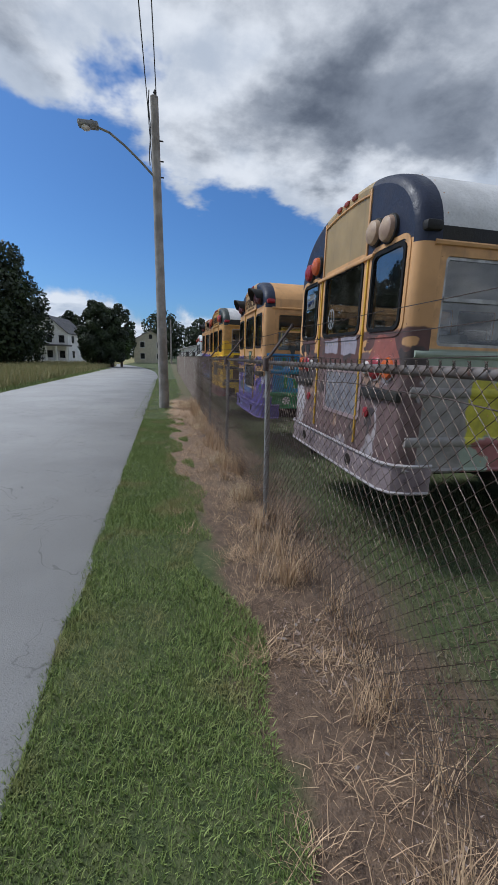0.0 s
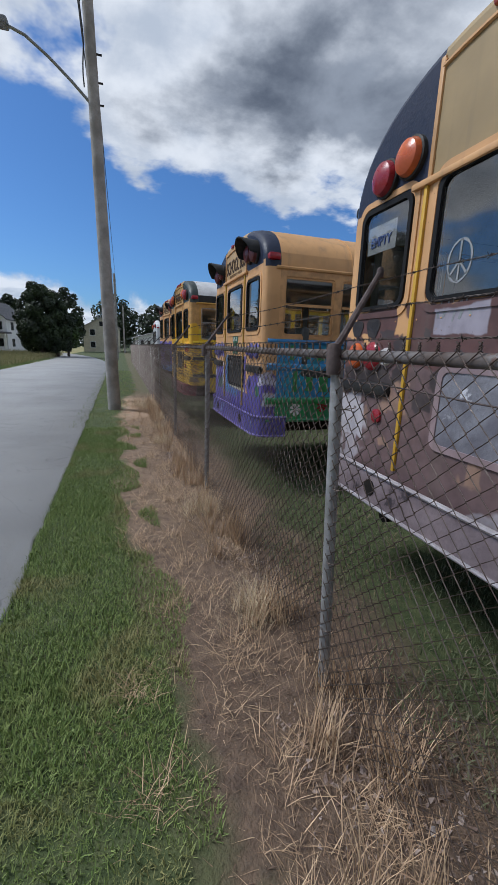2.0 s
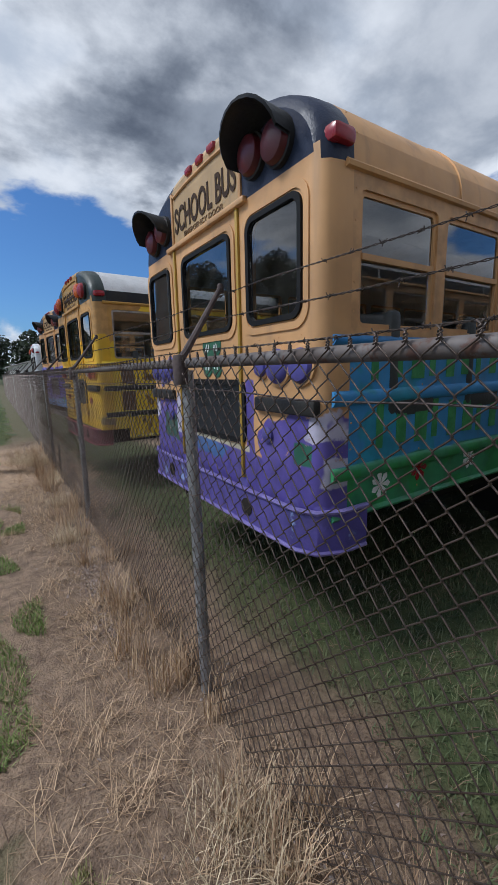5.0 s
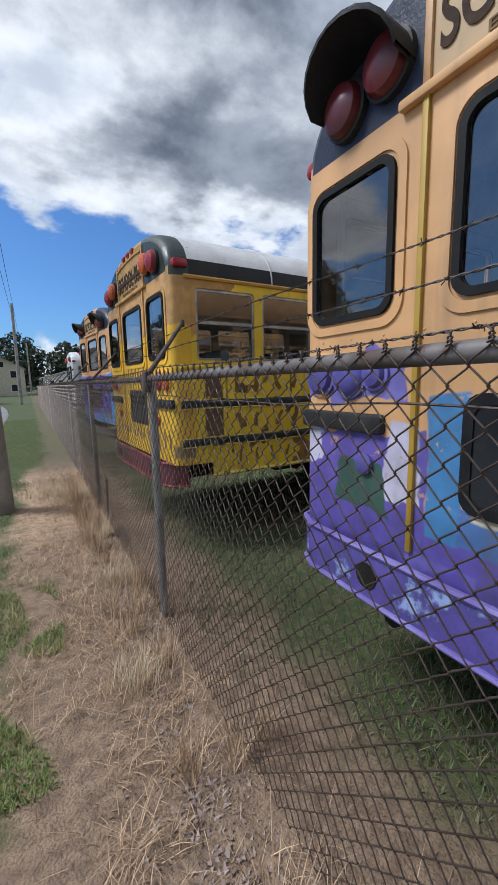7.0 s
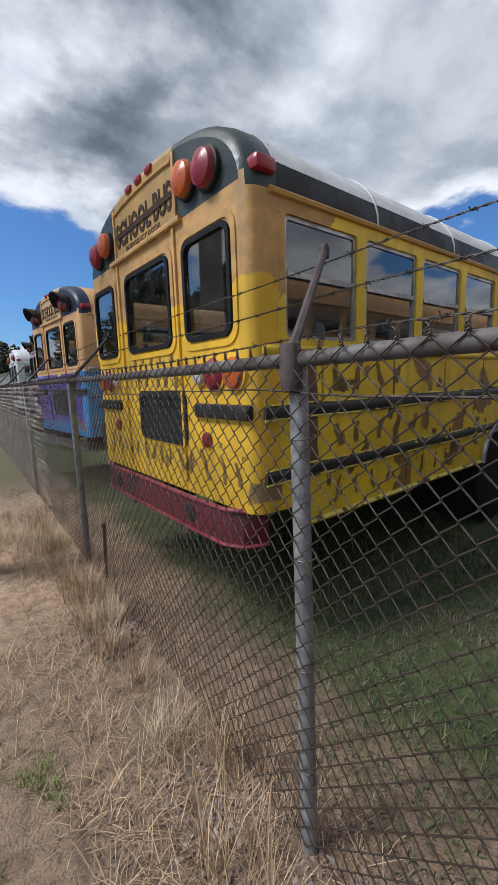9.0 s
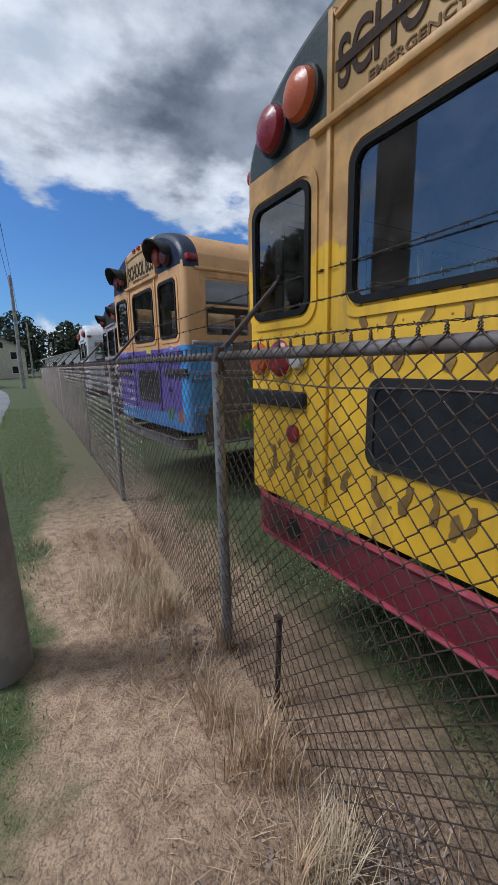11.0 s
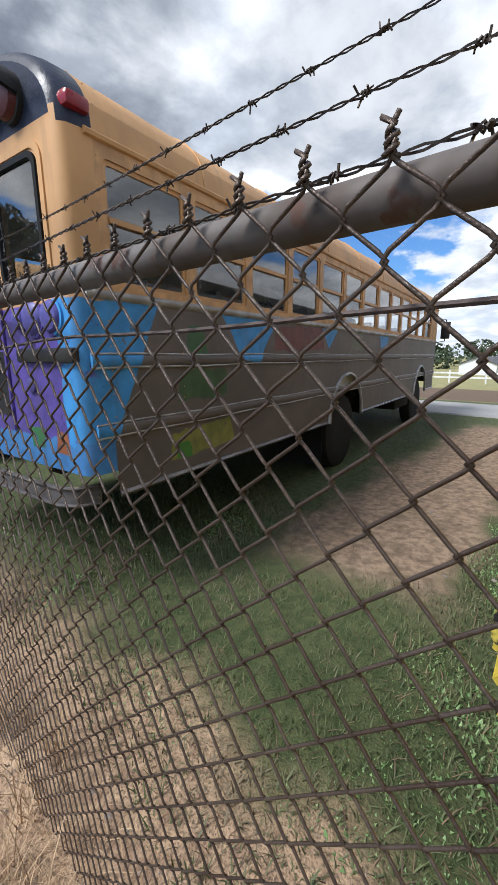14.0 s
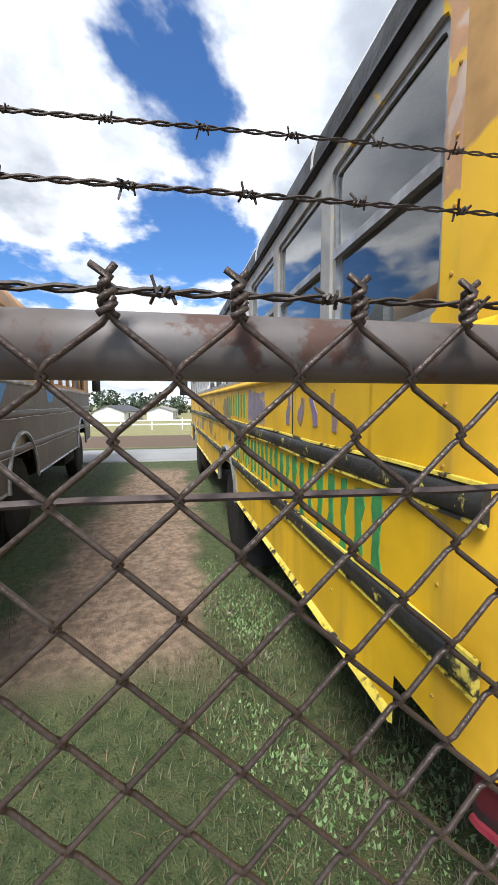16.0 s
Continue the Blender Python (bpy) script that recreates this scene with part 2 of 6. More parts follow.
NAVY, TAN, YEL = (0.022, 0.028, 0.05), (0.63, 0.35, 0.15), (0.82, 0.48, 0.025)
PURPLE, BLUE, GREEN = (0.115, 0.085, 0.36), (0.06, 0.30, 0.62), (0.05, 0.27, 0.12)
M = dict(
    rubber=mottled("black_rubber", (0.010, 0.010, 0.011), (0.016, 0.016, 0.016), 8, 0.65, bump=0.03, sheen=0.15),
    black=mottled("black_paint", (0.02, 0.02, 0.022), (0.035, 0.033, 0.03), 5, 0.5, spots=((0.12, 0.09, 0.07), 9, 0.70), sheen=0.2),
    navy=mottled("navy_paint", NAVY, (0.028, 0.034, 0.06), 5, 0.45, spots=((0.09, 0.09, 0.10), 8, 0.74), sheen=0.25),
    under=mottled("chassis_black", (0.02, 0.018, 0.016), (0.04, 0.034, 0.03), 5, 0.85, sheen=0.1),
    red=mottled("red_lens", (0.30, 0.02, 0.03), (0.22, 0.012, 0.02), 9, 0.32, bump=0.05),
    amber=mottled("amber_lens", (0.55, 0.11, 0.02), (0.42, 0.08, 0.02), 9, 0.32, bump=0.05),
    clear=mottled("white_lens", (0.6, 0.58, 0.55), (0.45, 0.43, 0.42), 9, 0.3, bump=0.05),
    faded=mottled("faded_lens", (0.42, 0.30, 0.20), (0.30, 0.20, 0.15), 9, 0.5, bump=0.05),
    purple_lens=mottled("painted_lens", (0.10, 0.09, 0.34), (0.07, 0.06, 0.22), 9, 0.5, bump=0.05),
    alu=mottled("aluminium", (0.42, 0.42, 0.42), (0.30, 0.30, 0.30), 10, 0.4, 0.7),
    steel=mottled("galvanised_steel", (0.165, 0.15, 0.145), (0.088, 0.066, 0.057), 5, 0.66, 0.15, bump=0.04, spots=((0.10, 0.055, 0.042), 17, 0.58), sheen=0.35),
    post=mottled("galvanised_post", (0.33, 0.33, 0.335), (0.20, 0.195, 0.19), 9, 0.5, 0.25, spots=((0.40, 0.40, 0.41), 11, 0.63)),
    wire=mottled("rusty_wire", (0.135, 0.105, 0.088), (0.062, 0.038, 0.028), 5, 0.40, 0.45, bump=0.25, fine=250, object_random=0.5),
    barb=mottled("dark_wire", (0.045, 0.035, 0.03), (0.07, 0.05, 0.04), 20, 0.6, 0.3),
    seat=mottled("seat_vinyl", (0.035, 0.04, 0.045), (0.05, 0.055, 0.05), 5, 0.6),
    inside=mottled("cabin_paint", (0.62, 0.62, 0.59), (0.50, 0.50, 0.47), 4, 0.6),
    floor=mottled("cabin_floor", (0.03, 0.03, 0.03), (0.05, 0.045, 0.04), 4, 0.8),
    tyre=mottled("tyre", (0.02, 0.02, 0.02), (0.035, 0.033, 0.03), 8, 0.85, sheen=0.15),
    rim=mottled("steel_rim", (0.12, 0.12, 0.13), (0.2, 0.19, 0.18), 8, 0.6, 0.3),
    pane=glass("window_glass", (0.90, 0.93, 0.94), 0.02, 0.08),
    dark_pane=glass("tinted_glass", (0.72, 0.75, 0.77), 0.03, 0.08),
    wood=mottled("weathered_pole", (0.32, 0.30, 0.28), (0.21, 0.195, 0.18), 3, 0.85, bump=0.5, fine=35),
    white=mottled("white_siding", (0.78, 0.78, 0.77), (0.68, 0.68, 0.68), 2, 0.6),
    cream=mottled("cream_siding", (0.62, 0.58, 0.46), (0.54, 0.50, 0.40), 2, 0.6),
    slate=mottled("roof_shingle", (0.11, 0.11, 0.12), (0.07, 0.07, 0.075), 3, 0.8),
    pale_roof=mottled("pale_roof", (0.33, 0.31, 0.29), (0.26, 0.25, 0.24), 3, 0.8),
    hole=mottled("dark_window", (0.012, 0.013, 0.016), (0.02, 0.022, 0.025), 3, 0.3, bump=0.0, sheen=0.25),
    bark=mottled("bark", (0.08, 0.06, 0.045), (0.05, 0.04, 0.03), 5, 0.9, bump=0.6),
    letter=mottled("black_lettering", (0.045, 0.030, 0.024), (0.075, 0.050, 0.038), 14, 0.85, sheen=0.1),
    paper=mottled("paper", (0.30, 0.31, 0.32), (0.22, 0.23, 0.24), 9, 0.8, bump=0.0),
    smear=mottled("brown_paint", (0.17, 0.095, 0.025), (0.26, 0.15, 0.035), 12, 0.6),
    green_paint=mottled("green_strokes", (0.06, 0.30, 0.09), (0.04, 0.22, 0.07), 9, 0.6),
    clover_paint=mottled("clover_green_paint", (0.018, 0.085, 0.05), (0.03, 0.12, 0.06), 9, 0.6),
    violet_paint=mottled("violet_strokes", (0.20, 0.16, 0.30), (0.30, 0.20, 0.12), 9, 0.6),
    arm=mottled("rusty_arm", (0.06, 0.043, 0.04), (0.105, 0.08, 0.075), 14, 0.65, 0.1, sheen=0.3),
    faded_letter=mottled("worn_lettering", (0.20, 0.13, 0.075), (0.15, 0.09, 0.05), 30, 0.85, sheen=0.1),
    # red lens darkened in its colour for the shadow inside the lamp hoods
    shaded_lens=mottled("hood_shaded_red_lens", (0.14, 0.018, 0.022), (0.07, 0.010, 0.013), 7, 0.4, bump=0.05),
    dull=mottled("dull_lens", (0.30, 0.05, 0.025), (0.2, 0.03, 0.02), 9, 0.4, bump=0.05),
    pale_rail=mottled("brown_gloss_rail", (0.24, 0.21, 0.19), (0.16, 0.135, 0.12), 6, 0.3, 0.2, bump=0.05),
    lamp_metal=mottled("lamp_metal", (0.25, 0.25, 0.25), (0.17, 0.17, 0.17), 12, 0.4, 0.6),
)


# ---- mesh helpers ----
def part(name, bm, mat, parent=None, label="", smooth=True):
    me = bpy.data.meshes.new(name)
    bmesh.ops.recalc_face_normals(bm, faces=bm.faces)
    if smooth:
        for f in bm.faces:
            f.smooth = True
    bm.to_mesh(me)
    bm.free()
    if smooth:
        me.set_sharp_from_angle(angle=radians(38))
    me.materials.append(mat)
    ob = new(name, me)
    if parent is not None:
        ob.parent = parent
    if label:
        tagged(ob, label)
    return ob


def again(ob, x=0.0, y=0.0, z=0.0, turn=None):
    """Another part on the same mesh."""
    made = ob.copy()
    scene.collection.objects.link(made)
    made.location = (x, y, z)
    if turn is not None:
        made.rotation_euler = turn
    return made


def raw(name, verts, faces, mat, parent=None, smooth=False):
    me = bpy.data.meshes.new(name)
    me.from_pydata(verts, [], faces)
    if smooth:
        me.polygons.foreach_set("use_smooth", [True] * len(me.polygons))
    me.materials.append(mat)
    ob = new(name, me)
    if parent is not None:
        ob.parent = parent
    return ob


def box(bm, x0, x1, y0, y1, z0, z1, bevel=0.0):
    made = bmesh.ops.create_cube(bm, size=1.0)["verts"]
    bmesh.ops.transform(bm, verts=made, matrix=Matrix.Translation(((x0 + x1) / 2, (y0 + y1) / 2, (z0 + z1) / 2)) @ Matrix.Diagonal((x1 - x0, y1 - y0, z1 - z0, 1)))
    if bevel:
        edges = list({e for v in made for e in v.link_edges})
        bmesh.ops.bevel(bm, geom=edges, offset=bevel, segments=2, affect="EDGES", profile=0.5)
    return bm


def tube_data(points, radius, sides=6, cap=True):
    """Vertices and faces of a tube along points; radius a number or one for each point."""
    pts = [Vector(p) for p in points]
    radii = radius if isinstance(radius, (list, tuple)) else [radius] * len(pts)
    verts, faces, up = [], [], None
    for n, p in enumerate(pts):
        d = (pts[min(n + 1, len(pts) - 1)] - pts[max(n - 1, 0)]).normalized()
        if up is None:
            up = d.orthogonal().normalized()
        up = (up - d * up.dot(d)).normalized()
        side = d.cross(up)
        for k in range(sides):
            a = 2 * math.pi * k / sides
            verts.append(tuple(p + radii[n] * (math.cos(a) * up + math.sin(a) * side)))
    for n in range(len(pts) - 1):
        for k in range(sides):
            k2 = (k + 1) % sides
            faces.append((n * sides + k, n * sides + k2, (n + 1) * sides + k2, (n + 1) * sides + k))
    if cap:
        faces += [tuple(range(sides))[::-1], tuple(range((len(pts) - 1) * sides, len(pts) * sides))]
    return verts, faces


def tube(bm, points, radius, sides=8):
    verts, faces = tube_data(points, radius, sides)
    made = [bm.verts.new(v) for v in verts]
    for f in faces:
        bm.faces.new([made[i] for i in f])
    return bm


def lathe(bm, profile, sides=24, turn=Matrix.Identity(4)):
    """Turn (radius, height) pairs about z."""
    rings = []
    for r, h in profile:
        rings.append([bm.verts.new(turn @ Vector((r * math.cos(2 * math.pi * k / sides), r * math.sin(2 * math.pi * k / sides), h))) for k in range(sides)])
    for a, b in zip(rings, rings[1:]):
        for k in range(sides):
            bm.faces.new((a[k], a[(k + 1) % sides], b[(k + 1) % sides], b[k]))
    bm.faces.new(rings[0][::-1])
    bm.faces.new(rings[-1])
    return bm


def rounded(a0, a1, b0, b1, r, seg=4):
    """A rounded rectangle, as (a, b) pairs."""
    out = []
    for ca, cb, start in ((a1 - r, b1 - r, 0), (a0 + r, b1 - r, 90), (a0 + r, b0 + r, 180), (a1 - r, b0 + r, 270)):
        for k in range(seg + 1):
            t = radians(start + 90 * k / seg)
            out.append((ca + r * math.cos(t), cb + r * math.sin(t)))
    return out


def sheet(bm, outer, holes, place, depth):
    """A flat sheet with holes; place maps (a, b) into space, depth is the way in which the rims of the holes turn."""
    edges = []
    for n, loop in enumerate([outer, *holes]):
        vs = [bm.verts.new(place(a, b)) for a, b in loop]
        for a, b in zip(vs, vs[1:] + vs[:1]):
            edges.append(bm.edges.new((a, b)))
        if n:
            deep = [bm.verts.new(v.co + Vector(depth)) for v in vs]
            for k in range(len(vs)):
                k2 = (k + 1) % len(vs)
                bm.faces.new((vs[k], vs[k2], deep[k2], deep[k]))
    bmesh.ops.triangle_fill(bm, edges=edges, use_beauty=True)
    return bm


def ring(bm, outer, inner, place, thick):
    """A frame between two loops with the same count, with thickness."""
    loops = []
    for loop, off in ((outer, 0), (inner, 0), (inner, 1), (outer, 1)):
        loops.append([bm.verts.new(Vector(place(a, b)) + Vector(thick) * off) for a, b in loop])
    n = len(outer)
    for a, b in zip(loops, loops[1:] + loops[:1]):
        for k in range(n):
            bm.faces.new((a[k], a[(k + 1) % n], b[(k + 1) % n], b[k]))
    return bm


def pane_mesh(bm, loop, place, thick, back_face=True):
    front = [bm.verts.new(place(a, b)) for a, b in loop]
    back = [bm.verts.new(Vector(place(a, b)) + Vector(thick)) for a, b in loop]
    bm.faces.new(front)
    if back_face:
        bm.faces.new(back[::-1])
    for k in range(len(loop)):
        k2 = (k + 1) % len(loop)
        bm.faces.new((front[k], back[k], back[k2], front[k2]))
    return bm


def words(text, width, height, mat, parent, m, name="lettering", depth=0.003):
    curve = bpy.data.curves.new(name, "FONT")
    curve.offset = 0.018
    curve.body, curve.extrude, curve.align_x, curve.align_y = text, depth, "CENTER", "CENTER"
    tmp = bpy.data.objects.new("tmp", curve)
    scene.collection.objects.link(tmp)
    me = bpy.data.meshes.new_from_object(tmp.evaluated_get(bpy.context.evaluated_depsgraph_get()))
    bpy.data.objects.remove(tmp)
    co = np.empty(len(me.vertices) * 3)
    me.vertices.foreach_get("co", co)
    co = co.reshape(-1, 3)
    low, high = co.min(0), co.max(0)
    co[:, 0] = (co[:, 0] - (low[0] + high[0]) / 2) * width / (high[0] - low[0])
    co[:, 1] = (co[:, 1] - (low[1] + high[1]) / 2) * height / (high[1] - low[1])
    me.vertices.foreach_set("co", co.ravel())
    me.materials.clear()
    me.materials.append(mat)
    ob = new(name, me)
    ob.parent, ob.matrix_basis = parent, m
    return ob


# ---- ground, road ----
def build_ground():
    made, net, bsdf = material("earth")
    where = net.coords()
    x, y, z = net.split(where)
    n1, n2, n3 = net.noise(where, 1.6, 5.0), net.noise(where, 14.0, 5.0), net.noise(where, 90.0, 3.0)
    grass = net.mix(net.step(n2, 0.35, 0.65), (0.045, 0.065, 0.02), (0.085, 0.10, 0.038))
    # pale base takes over past y 12.2-13.8: sunlit ground put into the dirt colour
    dirt = net.mix(net.step(n2, 0.35, 0.7), (0.50, 0.35, 0.225), (0.30, 0.195, 0.125))
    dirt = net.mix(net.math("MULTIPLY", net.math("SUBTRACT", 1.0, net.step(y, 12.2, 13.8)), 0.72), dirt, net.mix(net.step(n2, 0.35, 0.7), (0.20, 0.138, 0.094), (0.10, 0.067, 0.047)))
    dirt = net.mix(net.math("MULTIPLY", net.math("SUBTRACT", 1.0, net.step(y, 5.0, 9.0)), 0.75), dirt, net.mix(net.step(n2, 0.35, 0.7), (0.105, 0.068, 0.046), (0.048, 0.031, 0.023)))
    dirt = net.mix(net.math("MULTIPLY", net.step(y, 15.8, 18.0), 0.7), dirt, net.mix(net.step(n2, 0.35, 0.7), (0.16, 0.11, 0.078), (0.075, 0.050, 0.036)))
    dirt = net.mix(net.math("MULTIPLY", net.step(n3, 0.45, 0.7), 0.6), dirt, (0.11, 0.08, 0.06))
    gravel = net.mix(net.step(n2, 0.35, 0.7), (0.33, 0.235, 0.16), (0.155, 0.105, 0.072))
    field = net.mix(net.step(n1, 0.35, 0.65), (0.32, 0.27, 0.13), (0.20, 0.21, 0.08))
    gravel = net.mix(net.math("MULTIPLY", net.step(net.noise(where, 4.2, 6.0, 0.65), 0.48, 0.62), 0.6), gravel, (0.12, 0.085, 0.055))
    wob = net.math("MULTIPLY", net.math("SUBTRACT", n1, 0.5), 0.9)
    left = net.math("ADD", net.math("SUBTRACT", x, net.math("ADD", net.math("MULTIPLY", net.step(y, 4.0, 9.0), -0.35), net.math("MULTIPLY", net.step(y, 15.0, 19.0), 0.50))), wob)
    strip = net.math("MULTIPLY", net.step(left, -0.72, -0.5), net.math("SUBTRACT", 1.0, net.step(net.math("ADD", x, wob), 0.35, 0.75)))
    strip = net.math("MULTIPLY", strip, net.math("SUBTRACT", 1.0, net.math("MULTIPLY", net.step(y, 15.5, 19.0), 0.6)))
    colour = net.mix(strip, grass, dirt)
    yy = net.math("ADD", y, wob)
    lane = net.math("MULTIPLY", net.step(yy, 14.45, 14.75), net.math("SUBTRACT", 1.0, net.step(yy, 15.75, 16.1)))
    lane = net.math("MULTIPLY", lane, net.math("MULTIPLY", net.step(net.math("ADD", x, wob), 1.6, 2.3), net.math("SUBTRACT", 1.0, net.step(x, 8.5, 9.6))))
    colour = net.mix(lane, colour, gravel)
    far = net.math("MAXIMUM", net.step(x, 13.6, 14.2), net.math("SUBTRACT", 1.0, net.step(x, -8.6, -8.0)))
    colour = net.mix(far, colour, field)
    bank = net.math("MULTIPLY", net.step(x, 13.8, 14.2), net.math("SUBTRACT", 1.0, net.step(x, 24.0, 26.0)))
    colour = net.mix(bank, colour, (0.13, 0.085, 0.055))
    net.link(colour, bsdf.inputs["Base Color"])
    bsdf.inputs["Roughness"].default_value = 0.95
    bumped(net, bsdf, net.math("ADD", n2, net.math("MULTIPLY", n3, 0.6)), 0.7, 0.03)
    xs = [-900, -300, -120, -60, -30, -15, -9] + [-8 + 0.25 * k for k in range(73)] + [11, 13, 14, 16, 20, 30, 50, 85, 130, 300, 900]
    ys = [-600, -150, -40, -12, -5] + [-3 + 0.25 * k for k in range(97)] + [24, 30, 40, 60, 100, 180, 400, 1200]

    def height(px, py):
        z = -0.03 if px < -1.7 else 0.0
        if -1.7 <= px < 9 and -3 < py < 21:
            z += 0.025 * noise.noise(Vector((px * 1.3, py * 1.3, 0))) + 0.012 * noise.noise(Vector((px * 4, py * 4, 3)))
        if px > 14:
            z -= min(px - 14, 71) * 0.042
        return z

    verts = [(px, py, height(px, py)) for py in ys for px in xs]
    w = len(xs)
    faces = [(j * w + i, j * w + i + 1, (j + 1) * w + i + 1, (j + 1) * w + i) for j in range(len(ys) - 1) for i in range(w - 1)]
    tagged(raw("ground", verts, faces, made, smooth=True), "mown grass verge, dead straw and bare dirt along the fence", "ground", kind="structure")

    road_mat, net, bsdf = material("asphalt")
    where = net.coords()
    big, fine = net.noise(where, 0.5, 5.0), net.noise(where, 130.0, 3.0)
    colour = net.mix(net.step(big, 0.3, 0.7), (0.33, 0.328, 0.325), (0.265, 0.263, 0.26))
    colour = net.mix(net.math("MULTIPLY", net.step(fine, 0.5, 0.75), 0.5), colour, (0.10, 0.10, 0.10))
    colour = net.mix(net.math("MULTIPLY", net.step(net.noise(net.vec("MULTIPLY", where, (3.0, 0.25, 1.0)), 1.0, 4.0), 0.58, 0.7), 0.5), colour, (0.27, 0.265, 0.255))
    crack = net.math("ABSOLUTE", net.math("SUBTRACT", net.noise(where, 0.8, 4.0, 0.6, 0.6), 0.5))
    colour = net.mix(net.math("MULTIPLY", net.math("SUBTRACT", 1.0, net.step(crack, 0.0, 0.004)), 0.4), colour, (0.06, 0.06, 0.06))
    net.link(colour, bsdf.inputs["Base Color"])
    bsdf.inputs["Roughness"].default_value = 0.8
    bumped(net, bsdf, fine, 0.4, 0.006)
    rows = [-30 + 0.2 * k for k in range(300)] + [30 + 2.0 * k for k in range(60)]
    verts, faces = [], []
    for k, py in enumerate(rows):
        bend = -0.0042 * max(0.0, py - 32) ** 2
        rough = 0.05 * noise.noise(Vector((1, py * 1.7, 0))) + 0.03 * noise.noise(Vector((4, py * 6, 0)))
        right, left = -1.55 - 0.006 * max(py, 0) + bend + rough, -7.4 + bend + 0.05 * noise.noise(Vector((9, py, 0)))
        for px, pz in ((right, -0.04), (right - 0.03, 0.012), ((left + right) / 2, 0.04), (left + 0.03, 0.012), (left, -0.04)):
            verts.append((px, py, pz))
        if k:
            for c in range(4):
                faces.append(((k - 1) * 5 + c, (k - 1) * 5 + c + 1, k * 5 + c + 1, k * 5 + c))
    tagged(raw("road", verts, faces, road_mat, smooth=True), "worn pale grey asphalt lane with ragged edges", "road", kind="structure")
    verts = [(px, py, pz) for py in (-200, 300) for px, pz in ((10.4, -0.02), (10.45, 0.03), (13.1, 0.03), (13.15, -0.02))]
    tagged(raw("road", verts, [(0, 1, 5, 4), (1, 2, 6, 5), (2, 3, 7, 6)], road_mat), "grey asphalt road beyond the parked buses", "road", kind="structure")


build_ground()


# ---- buses ----
def build_bus(x0, yc, turn, label, look_of, W=2.26, ztop=2.93, zb=0.80, wz=(1.80, 2.34), wy=((-0.98, -0.53), (-0.34, 0.34), (0.59, 1.03)), length=9.6, hoods=False,
              rear_wheel=3.3, detail=True, lift=0.0, rails=(1.41, 1.04), pane_at=(-0.32, 0.33, 1.13, 1.42), skirt=None, notch=0.17, arch_h=0.34):
    root = new("school_bus")
    root.matrix_world = pose(x0, yc, lift, 0, 0, turn)
    skirt = zb if skirt is None else skirt
    tagged(root, label, "bus", group="row of parked buses")
    H, zd = W / 2, 2.42
    P = look_of

    def outline(inset, n=14):
        half = [(H - inset, zb), (H - inset, zd - 0.6), (H - inset, zd)]
        for k in range(1, n + 1):
            a = math.pi / 2 * k / n
            half.append(((H - inset) * math.cos(a) ** 0.80, zd + (ztop - zd - inset) * math.sin(a) ** 0.86))
        return half[:-1] + [(0.0, half[-1][1])] + [(-a, b) for a, b in half[:-1][::-1]]

    # rear face: below the split with windows, above it the header and the two lamp panels
    split, head = 2.455, 0.47
    face = outline(0.07)
    low = [(a, b) for a, b in face if b <= split - 0.005]
    half_at = (H - 0.07) * (1 - ((split - zd) / (ztop - zd - 0.07)) ** 2.2) ** 0.4 if split > zd else H - 0.07
    holes = [rounded(a, b, wz[0], wz[1], 0.06) for a, b in wy]
    rightside = [p for p in low if p[0] > 0]
    outer = [(-a, b) for a, b in rightside] + [(-half_at, split), (half_at, split)] + rightside[::-1]
    outer = [(a, b) for a, b in outer]
    bm = bmesh.new()
    rear = lambda a, b: (0.0, a, b)
    sheet(bm, outer, holes, rear, (0.05, 0, 0))
    # rounded edge of the cap
    rings = [(0.0, 0.07), (0.012, 0.04), (0.045, 0.014), (0.10, 0.003), (0.17, 0.0)]
    loops = [[(x, a, b) for a, b in outline(i)] for x, i in rings]
    cap_side, cap_mid, darks = bm, bmesh.new(), {1: bmesh.new(), -1: bmesh.new()}
    for A, B in zip(loops, loops[1:]):
        for k in range(len(A) - 1):
            mid_z = (A[k][2] + A[k + 1][2]) / 2
            mid_y = abs((A[k][1] + A[k + 1][1]) / 2)
            target = cap_side if mid_z < split else (cap_mid if mid_y < head else darks[1 if A[k][1] + A[k + 1][1] > 0 else -1])
            target.faces.new([target.verts.new(v) for v in (A[k], A[k + 1], B[k + 1], B[k])])
    for b in (cap_side, cap_mid, *darks.values()):
        bmesh.ops.remove_doubles(b, verts=b.verts, dist=0.0005)
    part("rear_panel", cap_side, P["rear"], root)
    top = [p for p in face if p[1] > split and p[0] >= 0]
    tip = [p for p in top if p[0] > head]
    z_head = np.interp(-head, [-p[0] for p in top], [p[1] for p in top])
    for s in (1, -1):
        b = darks[s]
        vs = [(half_at, split), *tip, (head, z_head), (head, split)]
        b.faces.new([b.verts.new((0.0, s * a, c)) for a, c in vs])
        part("lamp_panel", b, P["dark"], root, "dark paint round the warning lamps")
    b = cap_mid
    centre = [p for p in top if p[0] < head]
    vs = [(head, split), (head, z_head), *centre, *[(-a, c) for a, c in centre[::-1] if a > 0.001], (-head, z_head), (-head, split)]
    b.faces.new([b.verts.new((0.0, a, c)) for a, c in vs])
    header = part("header_panel", cap_mid, P["header"], root)
